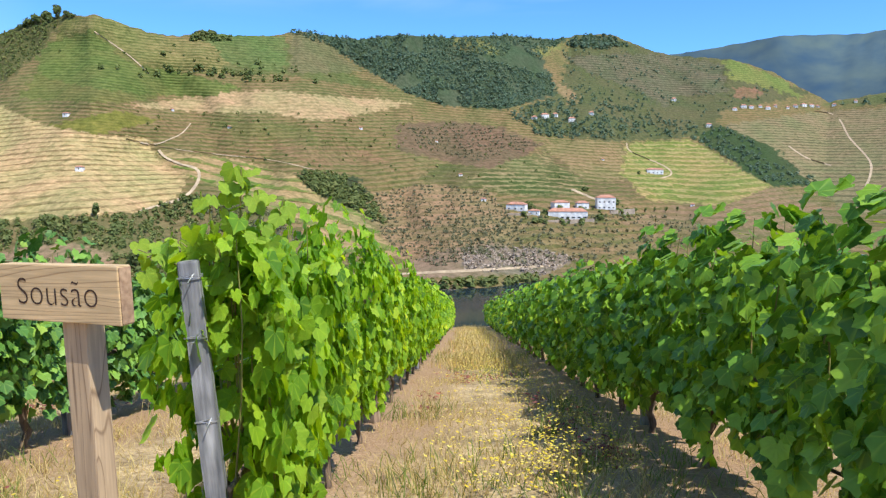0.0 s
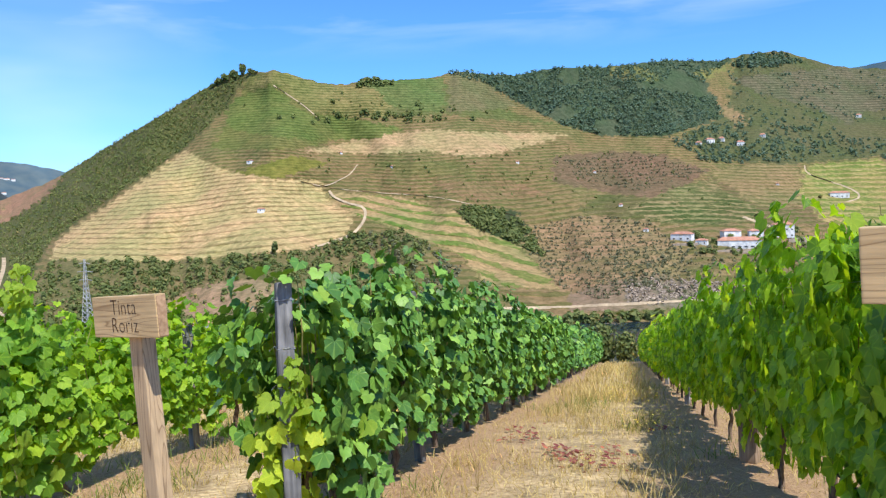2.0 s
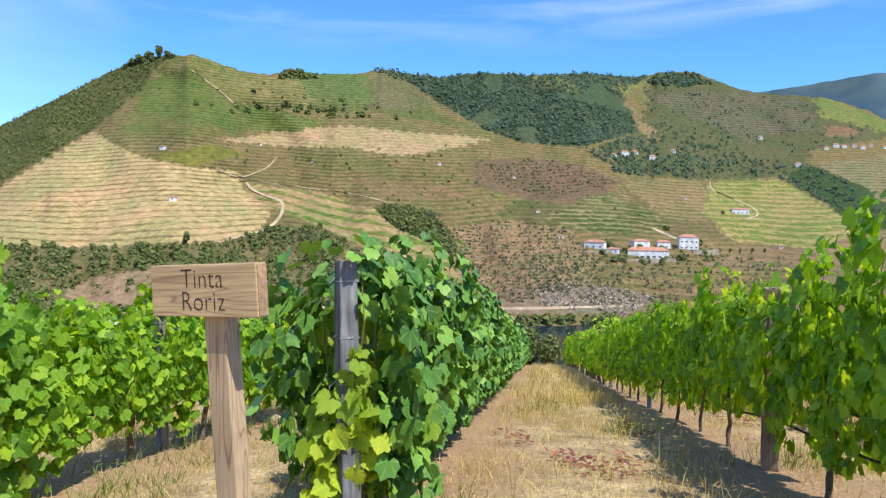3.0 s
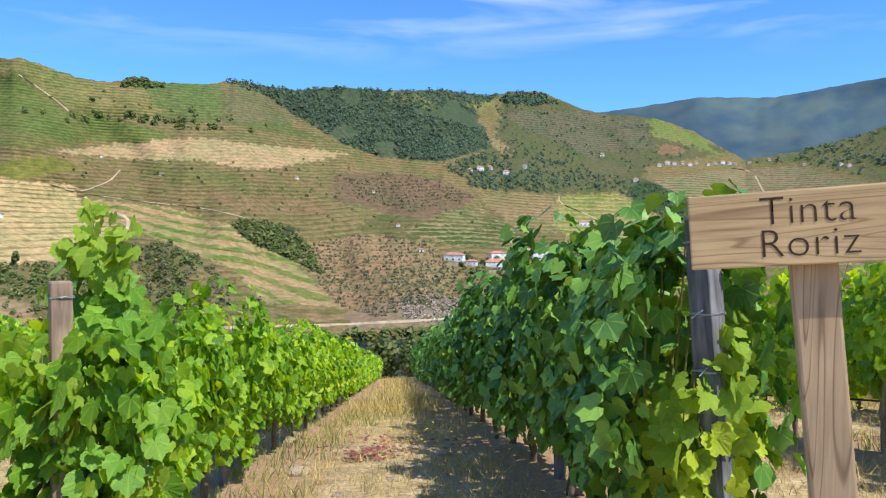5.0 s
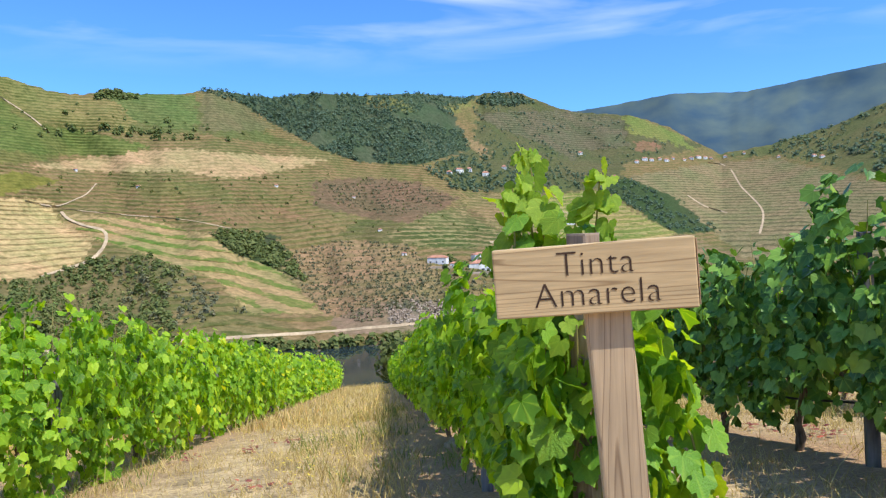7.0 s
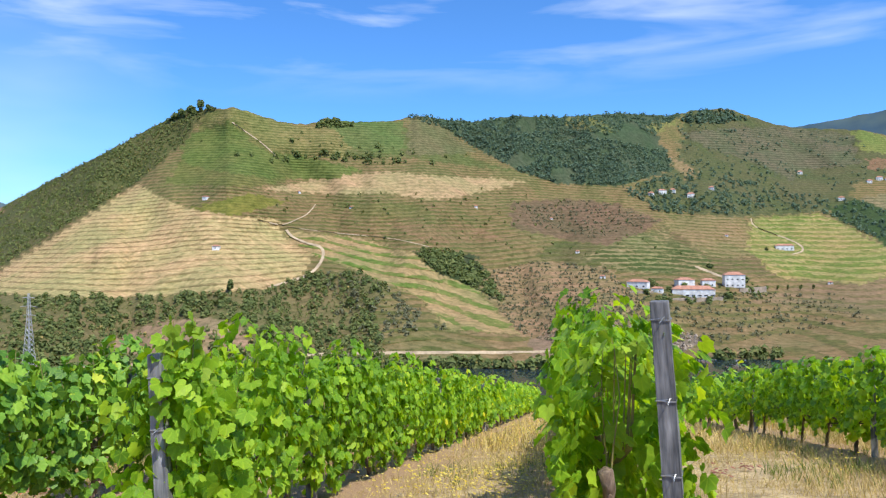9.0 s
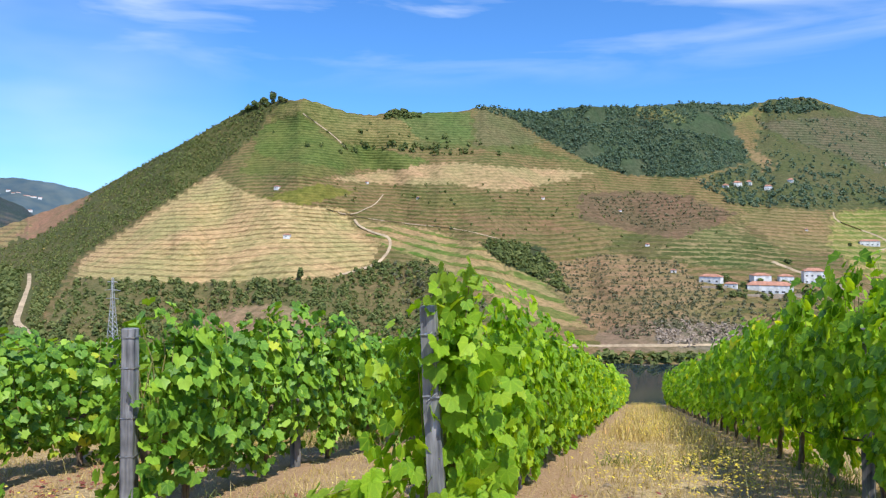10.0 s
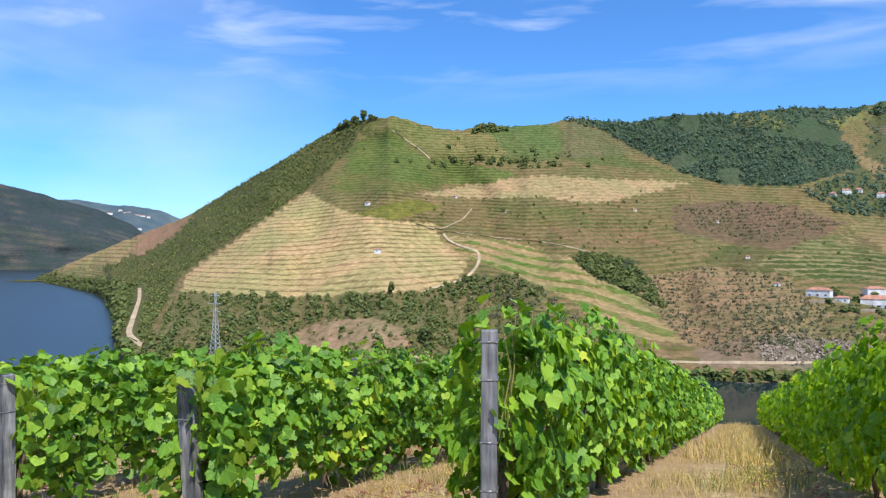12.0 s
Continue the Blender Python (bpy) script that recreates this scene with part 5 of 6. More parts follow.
house(3.0, -2.85, 18, 13, 11.0, 8, "two-storey white house with a red tile roof", 4, 2, 2.6)
house(0.1, -3.65, 36, 13, 6.6, 6, "long low white farmhouse with a red tile roof", 7, 1, 3.0)
house(-0.5, -3.0, 15, 12, 7.5, 20, "small white farm building with a red tile roof", 2, 1, 2.0)
house(1.2, -2.85, 12, 10, 5.5, 10, "small white farm building with a red tile roof", 2, 1, 2.0)
house(-3.9, -3.0, 18, 10, 5.2, -12, "white single-storey house with a red tile roof", 3, 1, 2.0)
house(-2.5, -3.35, 10, 7, 3.4, -5, "small ochre-roofed outbuilding beside the farmhouse", 2, 1, 1.4)
house(6.5, -0.15, 22, 10, 5.6, 4, "lone white house with a red tile roof on the terraces", 4, 1, 2.2)
house(-41.2, -8.72, 14, 9, 3.6, 15, "low riverside house with an orange tile roof", 3, 1, 2.2)
rng = random.Random(11)
for az, el in ((11.9, 4.45), (12.5, 4.6), (13.0, 4.55), (13.6, 4.6), (14.1, 4.45), (14.6, 4.6), (15.4, 4.45), (15.9, 4.5), (16.4, 4.55), (16.9, 4.5), (17.3, 4.45), (18.3, 4.5), (19.6, 4.7), (21.9, 4.3), (24.2, 4.2), (24.7, 4.1), (7.6, 5.3),
               (-1.2, 4.3), (-2.0, 4.2), (0.1, 3.9), (1.6, 4.4), (-2.8, 4.1), (10.2, 3.3)):
    k = rng.uniform(0.5, 0.95)
    house(az, el, 12 * k, 9 * k, 5.5 * k, rng.uniform(-20, 20), "small white village house with a tiled roof", 3, 1, 2.4, "village houses on the far hills")
for az, el, k in ((-36.9, 0.2, 0.5), (-37.6, 4.0, 0.5), (-8.5, -0.3, 0.35), (-6.6, -2.3, 0.4), (-30.6, 4.6, 0.3), (-26.5, 3.4, 0.3), (-16.5, 3.4, 0.35), (9.4, -2.6, 0.4), (-10.5, 2.4, 0.3), (2.6, 0.9, 0.3)):
    house(az, el, 12 * k, 9 * k, 5.5 * k, rng.uniform(-20, 20), "tiny white field hut on the terraces", 1, 1, 1.0, "field huts on the far bank")
for az, el in ((-57.0, 3.05), (-56.7, 2.9), (-56.4, 3.0), (-55.7, 3.25), (-55.4, 3.05), (-55.1, 3.1), (-54.6, 2.9), (-54.2, 2.85), (-53.8, 2.8), (-54.4, 1.9)):
    a, s = radians(az), 0.0
    top = 5600 * math.tan(radians(4.2))
    p = Vector((0, 0, RIVER_Z))
    while s < 1 and math.degrees(math.atan2(p.z, math.hypot(p.x, p.y) + 1)) < el:
        s += 0.01
        r = 5600 * (0.8 + 0.2 * s)
        p = Vector((EYE_C.x + r * math.sin(a), EYE_C.y + r * math.cos(a), RIVER_Z + (top * r / 5600 - RIVER_Z) * s))
    k = rng.uniform(0.7, 1.3)
    hs = thing("house", Matrix.Translation(p) @ pose(0, 0, 0, 0, 0, 55), "tiny white house in a distant hillside village", "house", "distant village")
    part("wall", box(30 * k, 16, 13, (0, 0, 4)), M_WHITE, hs)
    part("roof", mesh_of("roof", [(-15.5 * k, -8.5, 10.4), (15.5 * k, -8.5, 10.4), (15.5 * k, 8.5, 10.4), (-15.5 * k, 8.5, 10.4), (-13 * k, 0, 14), (13 * k, 0, 14)], [(0, 1, 5, 4), (1, 2, 5), (2, 3, 4, 5), (3, 0, 4)], M_ROOF), None, hs)


# ---- trees and bushes of the far bank ----
def clump(rng, size, n, tall=1.0):
    """A loose crown of small leaf clumps as points and triangles, each facing outwards."""
    v, f = [], []
    for i in range(n):
        t = rng.random()
        rr = size * (0.35 + 0.65 * rng.random() ** 0.5) * (1 - 0.5 * abs(t - 0.4))
        a = rng.random() * 6.283
        c = Vector((rr * math.cos(a) * 0.8, rr * math.sin(a) * 0.8, (0.05 + t * 1.3) * size * tall))
        out = Vector((math.cos(a), math.sin(a), 0.25 + 1.3 * t)) + Vector((rng.uniform(-0.4, 0.4), rng.uniform(-0.4, 0.4), rng.uniform(-0.3, 0.3)))
        out.normalize()
        p = out.orthogonal().normalized()
        q = out.cross(p)
        e = size * rng.uniform(0.32, 0.6)
        k = len(v)
        s = rng.random() * 6.283
        for m in range(3):
            b = s + m * 2.094 + rng.uniform(-0.4, 0.4)
            v.append(c + (p * math.cos(b) + q * math.sin(b)) * e)
        f.append((k, k + 1, k + 2))
    return v, f


CLEAR = [[(-50.6, 3.2), (-54.3, 2.0), (-57.9, 0.2), (-59.6, -1.0), (-56.1, -0.6), (-54.4, 0.0), (-52.0, 1.6)],      # bare spur, then the bend's track
         [(-54.2, -2.3), (-54.2, -3.2), (-54.6, -4.8), (-54.9, -5.6), (-54.6, -6.5), (-55.3, -6.9), (-56.1, -6.0), (-55.5, -4.4), (-54.9, -2.4)]]


def scatter(name, label, poly, count, size, material, seed, n=26, tall=1.0, category="bushes", rows=0.0):
    """Uncountable bushes over a field of the far bank, as one object."""
    rng = random.Random(seed)
    lo_a, hi_a = min(p[0] for p in poly), max(p[0] for p in poly)
    lo_e, hi_e = min(p[1] for p in poly), max(p[1] for p in poly)
    verts, faces, made, tries = [], [], 0, 0
    while made < count and tries < count * 30:
        tries += 1
        az, el = rng.uniform(lo_a, hi_a), rng.uniform(lo_e, hi_e)
        if rows:
            el = round(el / rows + 0.8 * math.sin(az * 0.5)) * rows - 0.8 * rows * math.sin(az * 0.5) + rng.gauss(0, rows * 0.12)
        if any(inside(f, np.array([az]), np.array([el]))[0] for f in CLEAR):
            continue
        if inside(BARE, np.array([az]), np.array([el]))[0] and rng.random() < 0.8:
            continue
        if not inside(poly, np.array([az]), np.array([el]))[0] or el > table(RIDGE, az) or el < table(SHORE, az):
            continue
        if not rows and noise.noise((az * 0.45, el * 0.7, seed * 0.37)) < -0.38:
            continue       # thin patches
        made += 1
        p = far_point(az, el)
        v, f = clump(rng, size * (0.45 + 1.15 * rng.random() ** 1.8), n, tall)
        k = len(verts)
        verts += [p + q for q in v]
        faces += [(a + k, b + k, c + k) for a, b, c in f]
    tagged(part(name, mesh_of(name, verts, faces, material), None, None), label, category, kind="stuff")


scatter("scrub_bushes", "dark green scrub covering the lower slope", FIELDS[1][0], 1250, 2.5, M_BUSH, 21)
scatter("dry_bushes", "yellowish dry bushes between the dark scrub", FIELDS[1][0], 1300, 1.7, M_SCRUB, 41, 16)
scatter("dry_bushes", "lighter green scrub on the hill flank", FIELDS[0][0], 2600, 1.9, M_SCRUB, 42, 12)
scatter("spur_bushes", "green trees along the shore of the spur", [(-61, -1.2), (-59, -1.5), (-57, -1.8), (-55, -2.4), (-55.4, -4), (-55.6, -6), (-54.8, -8.5), (-56.2, -8.5), (-56.6, -5), (-57, -3.4), (-61, -2)], 420, 4.0, M_BUSH, 43, 22)
scatter("flank_bushes", "dense dark scrub on the steep hill flank", FIELDS[0][0], 2800, 1.9, M_BUSH, 22, 14)
scatter("forest_trees", "dense dark woodland on the upper slopes", FOREST, 4200, 2.9, M_WOODS, 23, 12)
scatter("grove_trees", "dark green grove in a gully", GROVE, 260, 3.0, M_BUSH, 24)
scatter("olive_trees", "scattered grey-green olive trees on dry slopes", OLIVES, 1500, 1.25, M_OLIVE, 25, 14, rows=0.26)
scatter("olive_trees", "scattered grey-green olive trees below the farm", [(-9, -6.2), (-4, -3.2), (4, -3.3), (10, -3.2), (12, -5), (4, -7), (-4, -7.4)], 620, 1.6, M_OLIVE, 26, 16, rows=0.3)
scatter("olive_trees", "rows of small olive trees on a dark slope", DARK_SLOPE, 700, 1.4, M_OLIVE, 27, 12, rows=0.26)
scatter("olive_trees", "olive trees on the bare spur above the river", [(-29, -1.8), (-25.5, -1.6), (-22, -4), (-19, -6.6), (-24, -7.5), (-28, -5)], 170, 2.0, M_OLIVE, 28, 20)
scatter("bank_bushes", "riverside bushes along the far shore", [(-55, -8.6), (-48, -8.5), (-30, -8.9), (-13, -9.2), (-4, -8.8), (6, -7.7), (6, -8.4), (-13, -9.6), (-30, -9.3), (-48, -8.9)], 360, 3.0, M_BUSH, 29)
scatter("valley_trees", "dark trees along the valley bottom", [(-5, 4.9), (0, 5.8), (10, 3.4), (11.5, 3.2), (18, -1), (14.7, -1), (9, 2.5), (0, 2.5), (-4, 3)], 900, 3.2, M_WOODS, 30, 16)
scatter("ridge_trees", "dark wood crowning the skyline knoll", [(-0.6, 9.6), (0.4, 10.25), (2.9, 10.15), (4.2, 9.4), (2.4, 9.2)], 200, 4.6, M_WOODS, 35, 20)
scatter("ridge_trees", "dark trees along the skyline", [(-29.4, 9.6), (-28.8, 10.1), (-26.8, 10.1), (-26.2, 9.8)], 60, 3.6, M_BUSH, 36, 20)
scatter("upper_woods", "patches of dark woodland on the upper slopes", [(-1, 9.4), (5, 9), (12, 7.4), (15, 5.6), (10, 4), (2, 4.6), (-1, 6)], 330, 3.0, M_WOODS, 37, 14)
scatter("slope_woods", "dark woodland on the side valley's slope", [(17.5, 4.5), (22, 4.4), (28, 2.6), (34, 2.6), (34, 8), (28, 7.2), (21, 5.0)], 620, 5.0, M_WOODS, 44, 16)
scatter("rock_outcrop", "broken grey rock on the steep river bank", [(-8.1, -6.1), (-1.7, -6.1), (1.0, -6.9), (-1.6, -8.3), (-8.0, -7.9)], 420, 1.5, M_WALLSTONE, 45, 12, 0.8, "rock")
scatter("hedge_trees", "dark trees dotted along field edges", [(-40, 8), (-30, 9.6), (-16, 7.6), (-20, 6.9), (-32, 6.8)], 40, 3.4, M_BUSH, 31, 24)
scatter("farm_trees", "dark garden trees round the white farmhouse", [(-5, -3.6), (-3, -2.7), (5, -2.5), (6, -3.4), (4, -4.2), (-2, -4.3)], 60, 3.0, M_BUSH, 33, 40, 0.9)
scatter("terrace_bushes", "small dark bushes dotted over the terraces", [(-36, 4.6), (-28, 4.4), (-13, 5), (-2, 1.6), (3, -1), (-12, -0.6), (-22, 0), (-30, 2.4)], 170, 1.7, M_BUSH, 34, 20)
scatter("hedge_trees", "line of dark trees along a terrace", [(-31, 7.3), (-26, 7.0), (-20, 6.6), (-20, 6.9), (-26, 7.5), (-31, 7.7)], 55, 3.6, M_BUSH, 32, 24)


def far_tree(az, el, size, tall, seed, label):
    rng = random.Random(seed)
    p = far_point(az, el)
    t = thing("tree", Matrix.Translation(p), label, "tree", "single trees on the far bank")
    limbs = tube([(0, 0, -0.5), (0, 0, size * 0.5), (0.1, 0, size * tall)], [size * 0.08, size * 0.06, size * 0.03], 6)
    for _ in range(5):
        a = rng.random() * 6.28
        tube([(0, 0, size * 0.5), (math.cos(a) * size * 0.4, math.sin(a) * size * 0.4, size * tall * rng.uniform(0.6, 1))], [size * 0.04, size * 0.015], 5, limbs)
    part("trunk", limbs, M_BARK, t)
    v, f = [], []
    for q in range(5):
        c, g = clump(rng, size * rng.uniform(0.4, 0.7), 45, tall)
        o = Vector((rng.uniform(-0.5, 0.5) * size, rng.uniform(-0.5, 0.5) * size, size * tall * rng.uniform(0.15, 0.7)))
        f += [(a + len(v), b + len(v), e + len(v)) for a, b, e in g]
        v += [w + o for w in c]
    part("crown", mesh_of("crown", v, f, M_BUSH), None, t)


for i, (az, el, s, tl) in enumerate(((-39.7, 9.9, 7, 1.0), (-39.2, 10.1, 8, 1.0), (-38.6, 10.4, 7, 1.1), (-37.9, 10.6, 6, 1.7), (-37.3, 10.6, 5.5, 1.2), (-40.1, 9.6, 6, 1), (-36.9, 10.7, 4, 1), (-38.9, 10.1, 7, 1.2), (-38.3, 10.3, 5, 1),
                                     (-36.0, -3.2, 4.6, 1.7), (-33.4, -7.2, 5.5, 1.5), (-27.6, 10.1, 7, 0.8), (-28.3, 10.0, 7, 0.8),
                                     (-2.9, -2.9, 5.0, 0.9), (1.4, -1.5, 4.5, 0.8), (5.4, -0.2, 4, 0.8))):
    far_tree(az, el, s, tl, 60 + i, "dark green tree standing on the far hillside")
for i, az in enumerate((6.0, 6.7, 7.5, 8.3)):
    far_tree(az, -3.1, 2.0, 2.2, 90 + i, "slim dark cypress below the farmhouse terrace")


# ---- tracks on the hill ----
def track(points, width, label):
    pts = []
    ext = [points[0]] + list(points) + [points[-1]]
    for (a0, e0), (a1, e1), (a2, e2), (a3, e3) in zip(ext, ext[1:], ext[2:], ext[3:]):
        for i in range(10):
            u = i / 10
            w = (-0.5 * u + u * u - 0.5 * u ** 3, 1 - 2.5 * u * u + 1.5 * u ** 3, 0.5 * u + 2 * u * u - 1.5 * u ** 3, -0.5 * u * u + 0.5 * u ** 3)
            pts.append(far_point(w[0] * a0 + w[1] * a1 + w[2] * a2 + w[3] * a3, w[0] * e0 + w[1] * e1 + w[2] * e2 + w[3] * e3))
    pts.append(far_point(*points[-1]))
    v = []
    for i, p in enumerate(pts):
        d = (pts[min(i + 1, len(pts) - 1)] - pts[max(i - 1, 0)])
        s = Vector((-d.y, d.x, 0)).normalized()
        toward = (EYE_C - p).normalized()
        up = (s.cross(d)).normalized()
        if up.dot(toward) < 0:
            up = -up
        up = (up + toward).normalized()
        wd = width * (1 + 0.25 * noise.noise((i * 0.7, 0, width)))
        w2 = d.normalized().cross(up)
        v += [p + w2 * wd / 2 + toward * 1.7, p - w2 * wd / 2 + toward * 1.7]
    f = [(2 * i, 2 * i + 1, 2 * i + 3, 2 * i + 2) for i in range(len(pts) - 1)]
    tagged(part("road", mesh_of("road", v, f, M_TRACK), None, None), label, "track", kind="structure")


track([(-29.3, 3.7), (-29.9, 3.0), (-30.6, 2.6), (-32.0, 2.1), (-33.8, 2.5)], 1.7, "pale dirt track along the top of a dry field")
track([(-31.6, 1.7), (-31.2, 1.2), (-30.2, 0.7), (-29.0, 0.3), (-28.8, -0.4), (-29.3, -1.3), (-30.3, -2.0), (-33, -2.8)], 3.2, "pale dirt track winding down between fields")
track([(-47, -8.15), (-40, -8.2), (-33, -8.15), (-26, -8.15), (-20, -8.2), (-14, -8.2), (-9, -8.0), (-5, -7.75), (0, -7.4)], 2.6, "pale road along the far river bank")
track([(-54.0, -6.7), (-54.7, -6.4), (-55.3, -5.7), (-55.1, -4.9), (-54.8, -4.0), (-54.55, -3.2), (-54.5, -2.4)], 8.0, "pale dirt track along the river bend")
track([(17.1, 4.2), (18.5, 3.8), (19.4, 2.3), (20.8, 0.5), (20.6, -1.2)], 4.2, "pale dirt track down the side valley")
track([(15.6, 1.8), (16.9, 0.9), (18.4, 0.4)], 4.5, "pale track between terraces")
track([(-31.6, 1.9), (-27.5, 1.4), (-22.5, 0.8), (-16.7, -0.8)], 1.1, "narrow pale track along a terrace")
track([(4.3, 2.2), (4.7, 1.5), (7.2, 0.4), (7.7, -0.2), (7.0, -0.5)], 3.4, "pale drive to the lone house")
track([(0.3, -1.4), (1.5, -1.9), (2.9, -2.4), (3.6, -2.6)], 5.0, "pale farm drive above the houses")
track([(-35.6, 9.9), (-33.4, 8.4), (-32.1, 7.2)], 1.8, "pale path down from the hilltop")


def farm_wall(az0, az1, el, h, label):
    """A straight stone terrace wall on the far bank."""
    a, b = far_point(az0, el), far_point(az1, el)
    d = b - a
    w = thing("stone_wall", Matrix.Translation((a + b) / 2) @ pose(0, 0, 0, 0, 0, math.degrees(math.atan2(d.y, d.x))), label, "wall", "terrace walls by the farm")
    part("masonry", box(d.length, 1.2, h + 3, (0, 0, h / 2 - 1.5), 0.15), M_WALLSTONE, w)


farm_wall(3.4, 5.2, -3.25, 4.0, "pale stone terrace wall beside the white house")
farm_wall(-1.8, 2.2, -3.95, 2.2, "low stone terrace wall under the farmhouse")
farm_wall(-4.6, -2.8, -3.45, 2.0, "low stone terrace wall by the small house")


# ---- pylon ----
def pylon():
    p = far_point(-49.5, -8.25)
    t = thing("power_pylon", Matrix.Translation(p), "steel lattice power pylon beside the river road", "pylon")
    H = 43.0
    for sx in (-1, 1):
        for sy in (-1, 1):
            part("leg", tube([(sx * 2.6, sy * 2.6, 0), (sx * 0.7, sy * 0.7, H * 0.7), (sx * 0.3, sy * 0.3, H)], 0.16, 5), M_LATTICE, t)
    br = bmesh.new()
    for i in range(11):
        z0, z1 = H * 0.7 * i / 11, H * 0.7 * (i + 1) / 11
        r0, r1 = 2.6 - 1.9 * i / 11, 2.6 - 1.9 * (i + 1) / 11
        for a, b in (((-1, -1), (1, -1)), ((1, -1), (1, 1)), ((1, 1), (-1, 1)), ((-1, 1), (-1, -1))):
            tube([(a[0] * r0, a[1] * r0, z0), (b[0] * r1, b[1] * r1, z1)], 0.1, 4, br)
            tube([(b[0] * r0, b[1] * r0, z0), (a[0] * r1, a[1] * r1, z1)], 0.1, 4, br)
    tagged(part("bracing", br, M_LATTICE, t), kind="stuff")
    for z, w in ((H * 0.72, 5.0), (H * 0.83, 6.0), (H * 0.94, 4.2)):
        part("cross_arm", tube([(-w, 0, z), (0, 0, z + 0.6), (w, 0, z)], 0.17, 5), M_LATTICE, t)


pylon()


# ---- headland: grass, weeds, stones ----
def blades(name, label, spots, height, material, seed, per=9, spread=0.06, lean=0.35, width=0.004):
    rng = random.Random(seed)
    v, f = [], []
    for x, y in spots:
        g = ground(x, y)
        for _ in range(per):
            bx, by = x + rng.gauss(0, spread), y + rng.gauss(0, spread)
            h = height * rng.uniform(0.4, 1.25)
            a = rng.random() * 6.283
            lx, ly = rng.gauss(0, lean) * h, rng.gauss(0, lean) * h
            dx, dy = math.cos(a) * width, math.sin(a) * width
            k = len(v)
            v += [(bx - dx, by - dy, g - 0.02), (bx + dx, by + dy, g - 0.02), (bx + lx * 0.4 + dx * 0.7, by + ly * 0.4 + dy * 0.7, g + h * 0.55), (bx + lx * 0.4 - dx * 0.7, by + ly * 0.4 - dy * 0.7, g + h * 0.55), (bx + lx, by + ly, g + h)]
            f += [(k, k + 1, k + 2, k + 3), (k + 3, k + 2, k + 4)]
    tagged(part(name, mesh_of(name, v, f, material), None, None), label, "grass", kind="stuff")


def spots(n, seed, y0, y1, where, x0=-22.0, x1=5.0):
    """Random places in the alleys and on the headland where the test holds."""
    rng = random.Random(seed)
    out = []
    while len(out) < n:
        y = y0 + (y1 - y0) * rng.random() ** 1.6
        x = rng.uniform(x0, x1) + ROW_K * y
        u = x - ROW_K * y
        gap = min((abs(u - r), u - r) for r in ROWS_U)
        if where(gap[0], gap[1], noise.noise((x * 0.8, y * 0.5, seed * 0.1))):
            out.append((x, y))
    return out


blades("dry_grass", "straw-coloured dry grass on the vineyard floor", spots(13000, 41, 1.6, 17, lambda d, s, n: d > 0.2 and n > -0.3), 0.085, M_STRAW, 42, 9, 0.08, 0.9, 0.0026)
blades("dry_grass", "tall bleached dry grass between the vine rows", spots(2400, 43, 2.5, 30, lambda d, s, n: d > 0.45 and n > 0.12), 0.21, M_STRAW, 44, 9, 0.05, 0.6, 0.0026)
blades("dry_grass", "short yellowed grass far down the alleys", spots(5200, 45, 12, 41, lambda d, s, n: d > 0.5), 0.20, M_STRAW, 46, 5, 0.16, 0.35, 0.009)
blades("straw_litter", "flattened straw and leaf litter on the soil", spots(9000, 49, 1.4, 16, lambda d, s, n: True), 0.035, M_STRAW, 50, 7, 0.12, 1.8, 0.003)
blades("green_grass", "patches of fresh green grass along the vines", spots(1300, 47, 2.2, 16, lambda d, s, n: n > 0.18), 0.15, M_GRASS, 48, 12, 0.07, 0.55)


def flowers(name, label, places, seed, material, stem_h, petal, stems):
    rng = random.Random(seed)
    v, f = [], []
    for x, y in places:
        g = ground(x, y)
        for _ in range(stems):
            fx, fy = x + rng.gauss(0, 0.09), y + rng.gauss(0, 0.09)
            z = g + stem_h * rng.uniform(0.4, 1.3)
            r = petal * rng.uniform(0.6, 1.3)
            k = len(v)
            t = rng.uniform(-0.5, 0.5)
            v.append((fx, fy, z + r * 0.3))
            for i in range(6):
                a = i * 1.047
                v.append((fx + r * math.cos(a), fy + r * math.sin(a), z + t * r * math.cos(a)))
            f += [(k, k + 1 + i, k + 1 + (i + 1) % 6) for i in range(6)]
    tagged(part(name, mesh_of(name, v, f, material), None, None), label, "flowers", kind="stuff")


flowers("yellow_flowers", "small yellow wildflowers in the dry grass", spots(1500, 51, 2.6, 34, lambda d, s, n: s < 0 and 0.35 < d and n > 0.02), 52, M_PETAL, 0.20, 0.009, 9)
blades("dry_stalks", "thin tall dry weed stalks with pale tips", spots(260, 55, 2.2, 12, lambda d, s, n: d > 0.3), 0.36, M_STRAW, 56, 5, 0.05, 0.18, 0.002)
flowers("yellow_flowers", "dense yellow wildflowers filling the alley", spots(380, 57, 6.5, 34, lambda d, s, n: d > 0.3 and n > -0.2, -10.3, -8.9), 58, M_PETAL, 0.24, 0.010, 7)
flowers("yellow_flowers", "dense yellow wildflowers along the alley", spots(420, 59, 4, 34, lambda d, s, n: d > 0.3 and n > -0.1, 0.3, 1.7), 60, M_PETAL, 0.22, 0.010, 7)
flowers("red_weeds", "low reddish weeds on the bare soil", spots(230, 53, 2.4, 11, lambda d, s, n: d > 0.4 and n > 0.2), 54, M_REDWEED, 0.05, 0.022, 14)


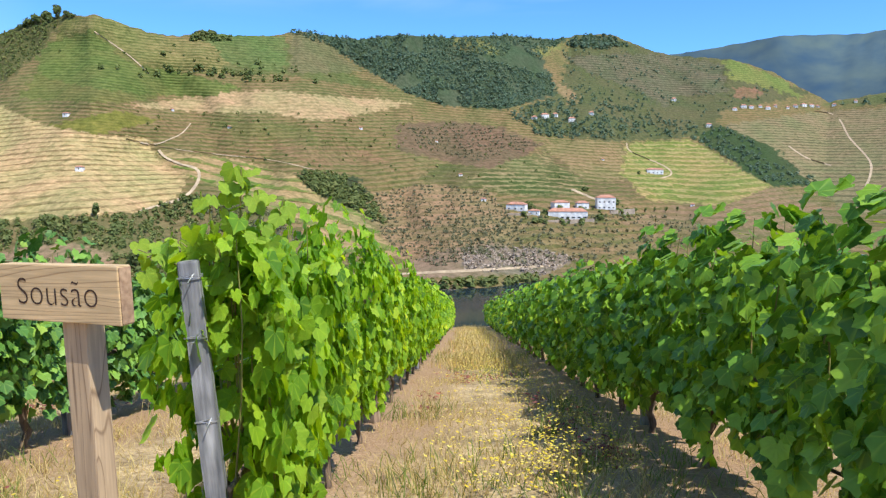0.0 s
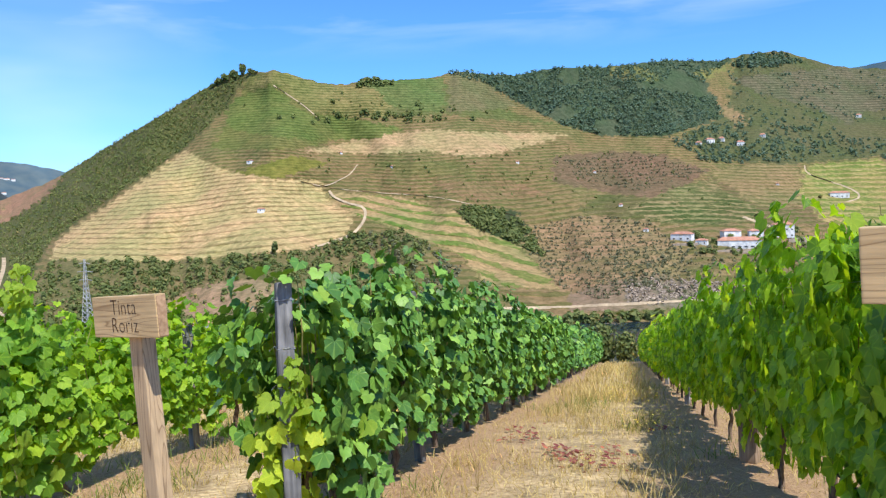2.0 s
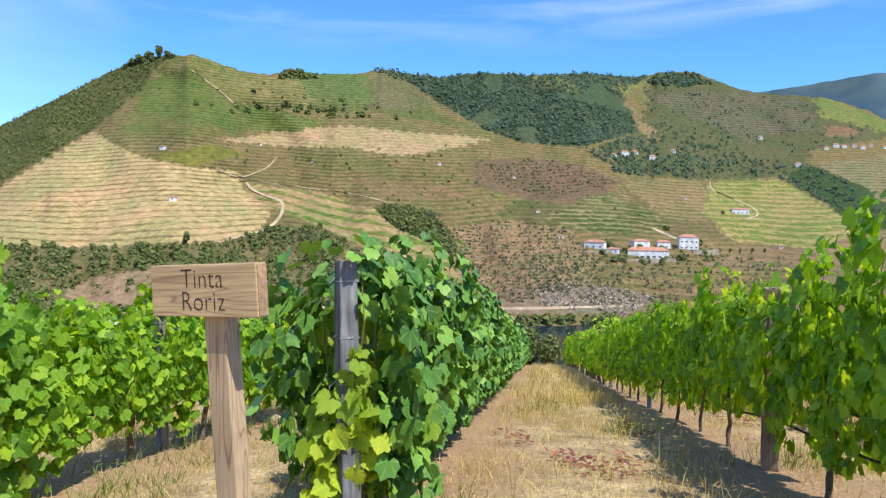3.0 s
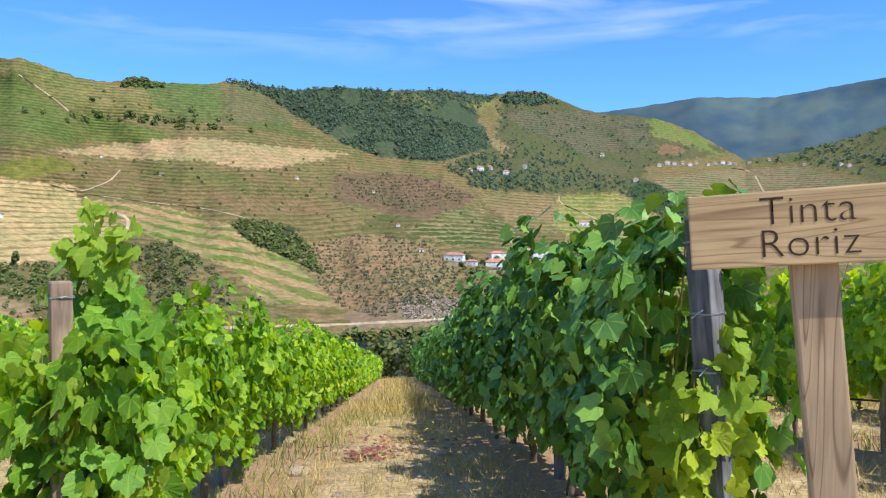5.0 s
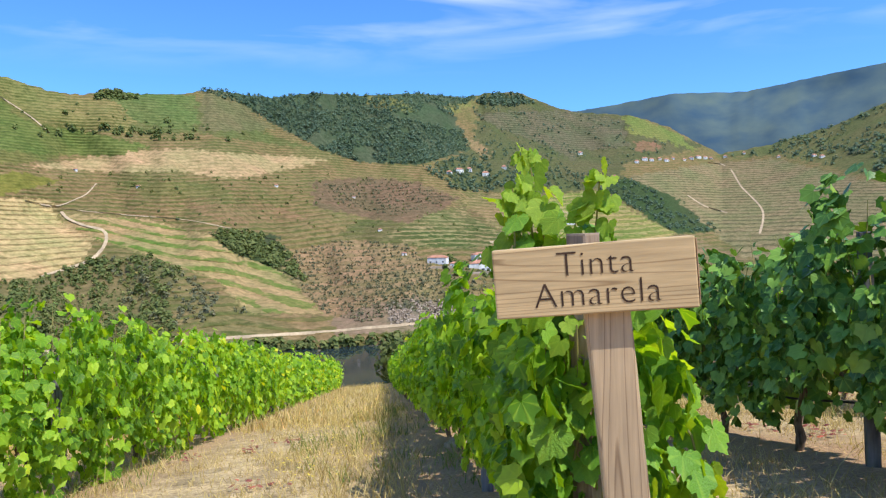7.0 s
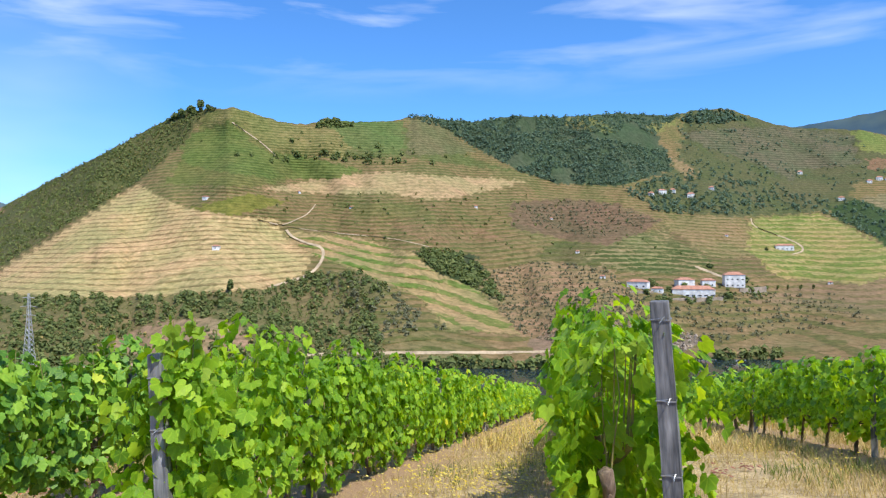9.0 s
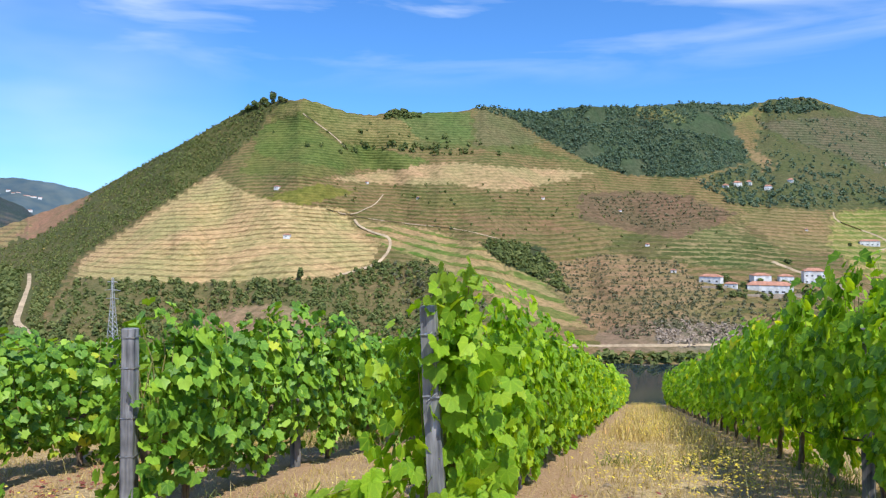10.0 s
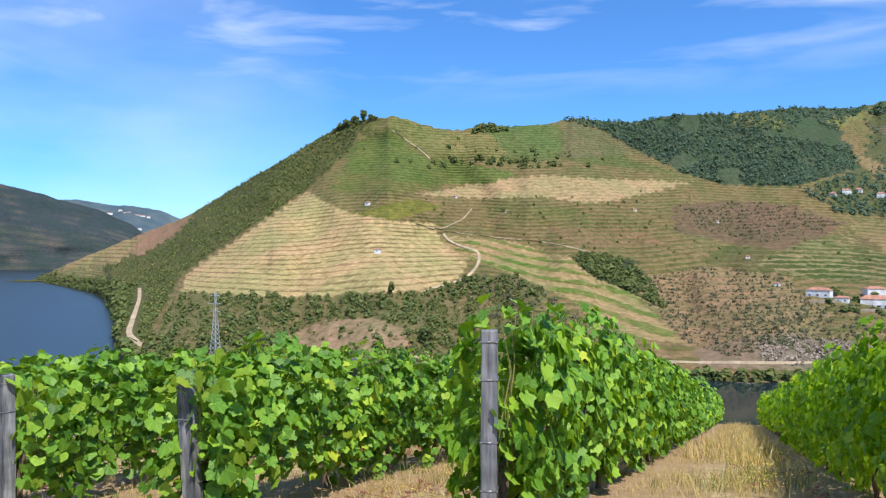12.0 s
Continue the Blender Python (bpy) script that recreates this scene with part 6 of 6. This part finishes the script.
def stones():
    rng = random.Random(61)
    shapes = []
    for k in range(5):
        bm = bmesh.new()
        bmesh.ops.create_icosphere(bm, subdivisions=2, radius=1)
        for v in bm.verts:
            v.co += Vector(noise.noise_vector(v.co * 1.3 + Vector((k * 5, 0, 0)))) * 0.45
            v.co.z *= 0.6
        me = bpy.data.meshes.new("stone")
        bm.to_mesh(me)
        bm.free()
        me.materials.append(M_STONE)
        shapes.append(me)
    big = [(-5.0, 5.1, 0.04), (-4.75, 5.6, 0.035), (-6.16, 7.6, 0.11), (-3.4, 4.2, 0.06), (0.35, 4.6, 0.05), (-5.5, 5.9, 0.07)]
    for i in range(120):
        x, y = spots(1, 600 + i, 2.2, 11, lambda d, s, n: d < 0.9)[0]
        big.append((x, y, rng.uniform(0.012, 0.045)))
    for i, (x, y, r) in enumerate(big):
        ob = part("stone", shapes[i % 5], None, None)
        ob.matrix_world = pose(x, y, ground(x, y) + r * 0.2, 0, 0, rng.uniform(0, 360)) @ Matrix.Diagonal((r * 1.3, r, r, 1))
        tagged(ob, "pale schist stone lying on the dry soil", "stone", "loose stones")

    verts, faces = [], []      # gravel too small to pick apart
    ico = bmesh.new()
    bmesh.ops.create_icosphere(ico, subdivisions=1, radius=1)
    base, tris = [v.co.copy() for v in ico.verts], [[v.index for v in f.verts] for f in ico.faces]
    ico.free()
    for x, y in spots(2600, 63, 1.6, 13, lambda d, s, n: d < 0.75 or n < -0.1):
        k, r, g = len(verts), 0.004 + 0.016 * rng.random() ** 2.5, ground(x, y)
        sq, tw = rng.uniform(0.4, 0.8), rng.uniform(0.7, 1.4)
        verts += [(x + v.x * r * tw, y + v.y * r, g + 0.2 * r + v.z * r * sq) for v in base]
        faces += [[k + i for i in t] for t in tris]
    tagged(part("gravel", mesh_of("gravel", verts, faces, M_STONE), None, None), "small pale schist chips scattered over the soil", "gravel", kind="stuff")


stones()


# ---- bushes at the foot of the rows ----
def near_bush(x, y, size, seed, label):
    rng = random.Random(seed)
    b = thing("bush", Matrix.Translation((x, y, ground(x, y))), label, "bush")
    st = bmesh.new()
    for _ in range(6):
        a = rng.random() * 6.28
        tube([(0, 0, -0.2), (math.cos(a) * size * 0.3, math.sin(a) * size * 0.3, size * 0.7), (math.cos(a) * size * 0.5, math.sin(a) * size * 0.5, size * 1.3)], [0.05, 0.035, 0.01], 5, st)
    part("stems", st, M_BARK, b)
    r2 = np.random.default_rng(seed)
    n = 700
    d = r2.normal(0, 1, (n, 3))
    d /= np.linalg.norm(d, axis=1, keepdims=True)
    p = d * (size * r2.uniform(0.35, 0.85, (n, 1))) * (0.8, 0.8, 1.0) + (0, 0, size * 0.85)
    part("crown", leaves_mesh("crown", r2, p, d + r2.normal(0, 0.5, (n, 3)), np.full(n, size * 0.16), 1, M_BUSH), None, b)


near_bush(-9.6, 45.0, 1.7, 71, "dark green bush below the vine rows")
near_bush(-7.9, 44.5, 1.2, 72, "small green bush below the vine rows")
near_bush(-11.8, 46.0, 1.9, 73, "dark green bush below the vine rows")
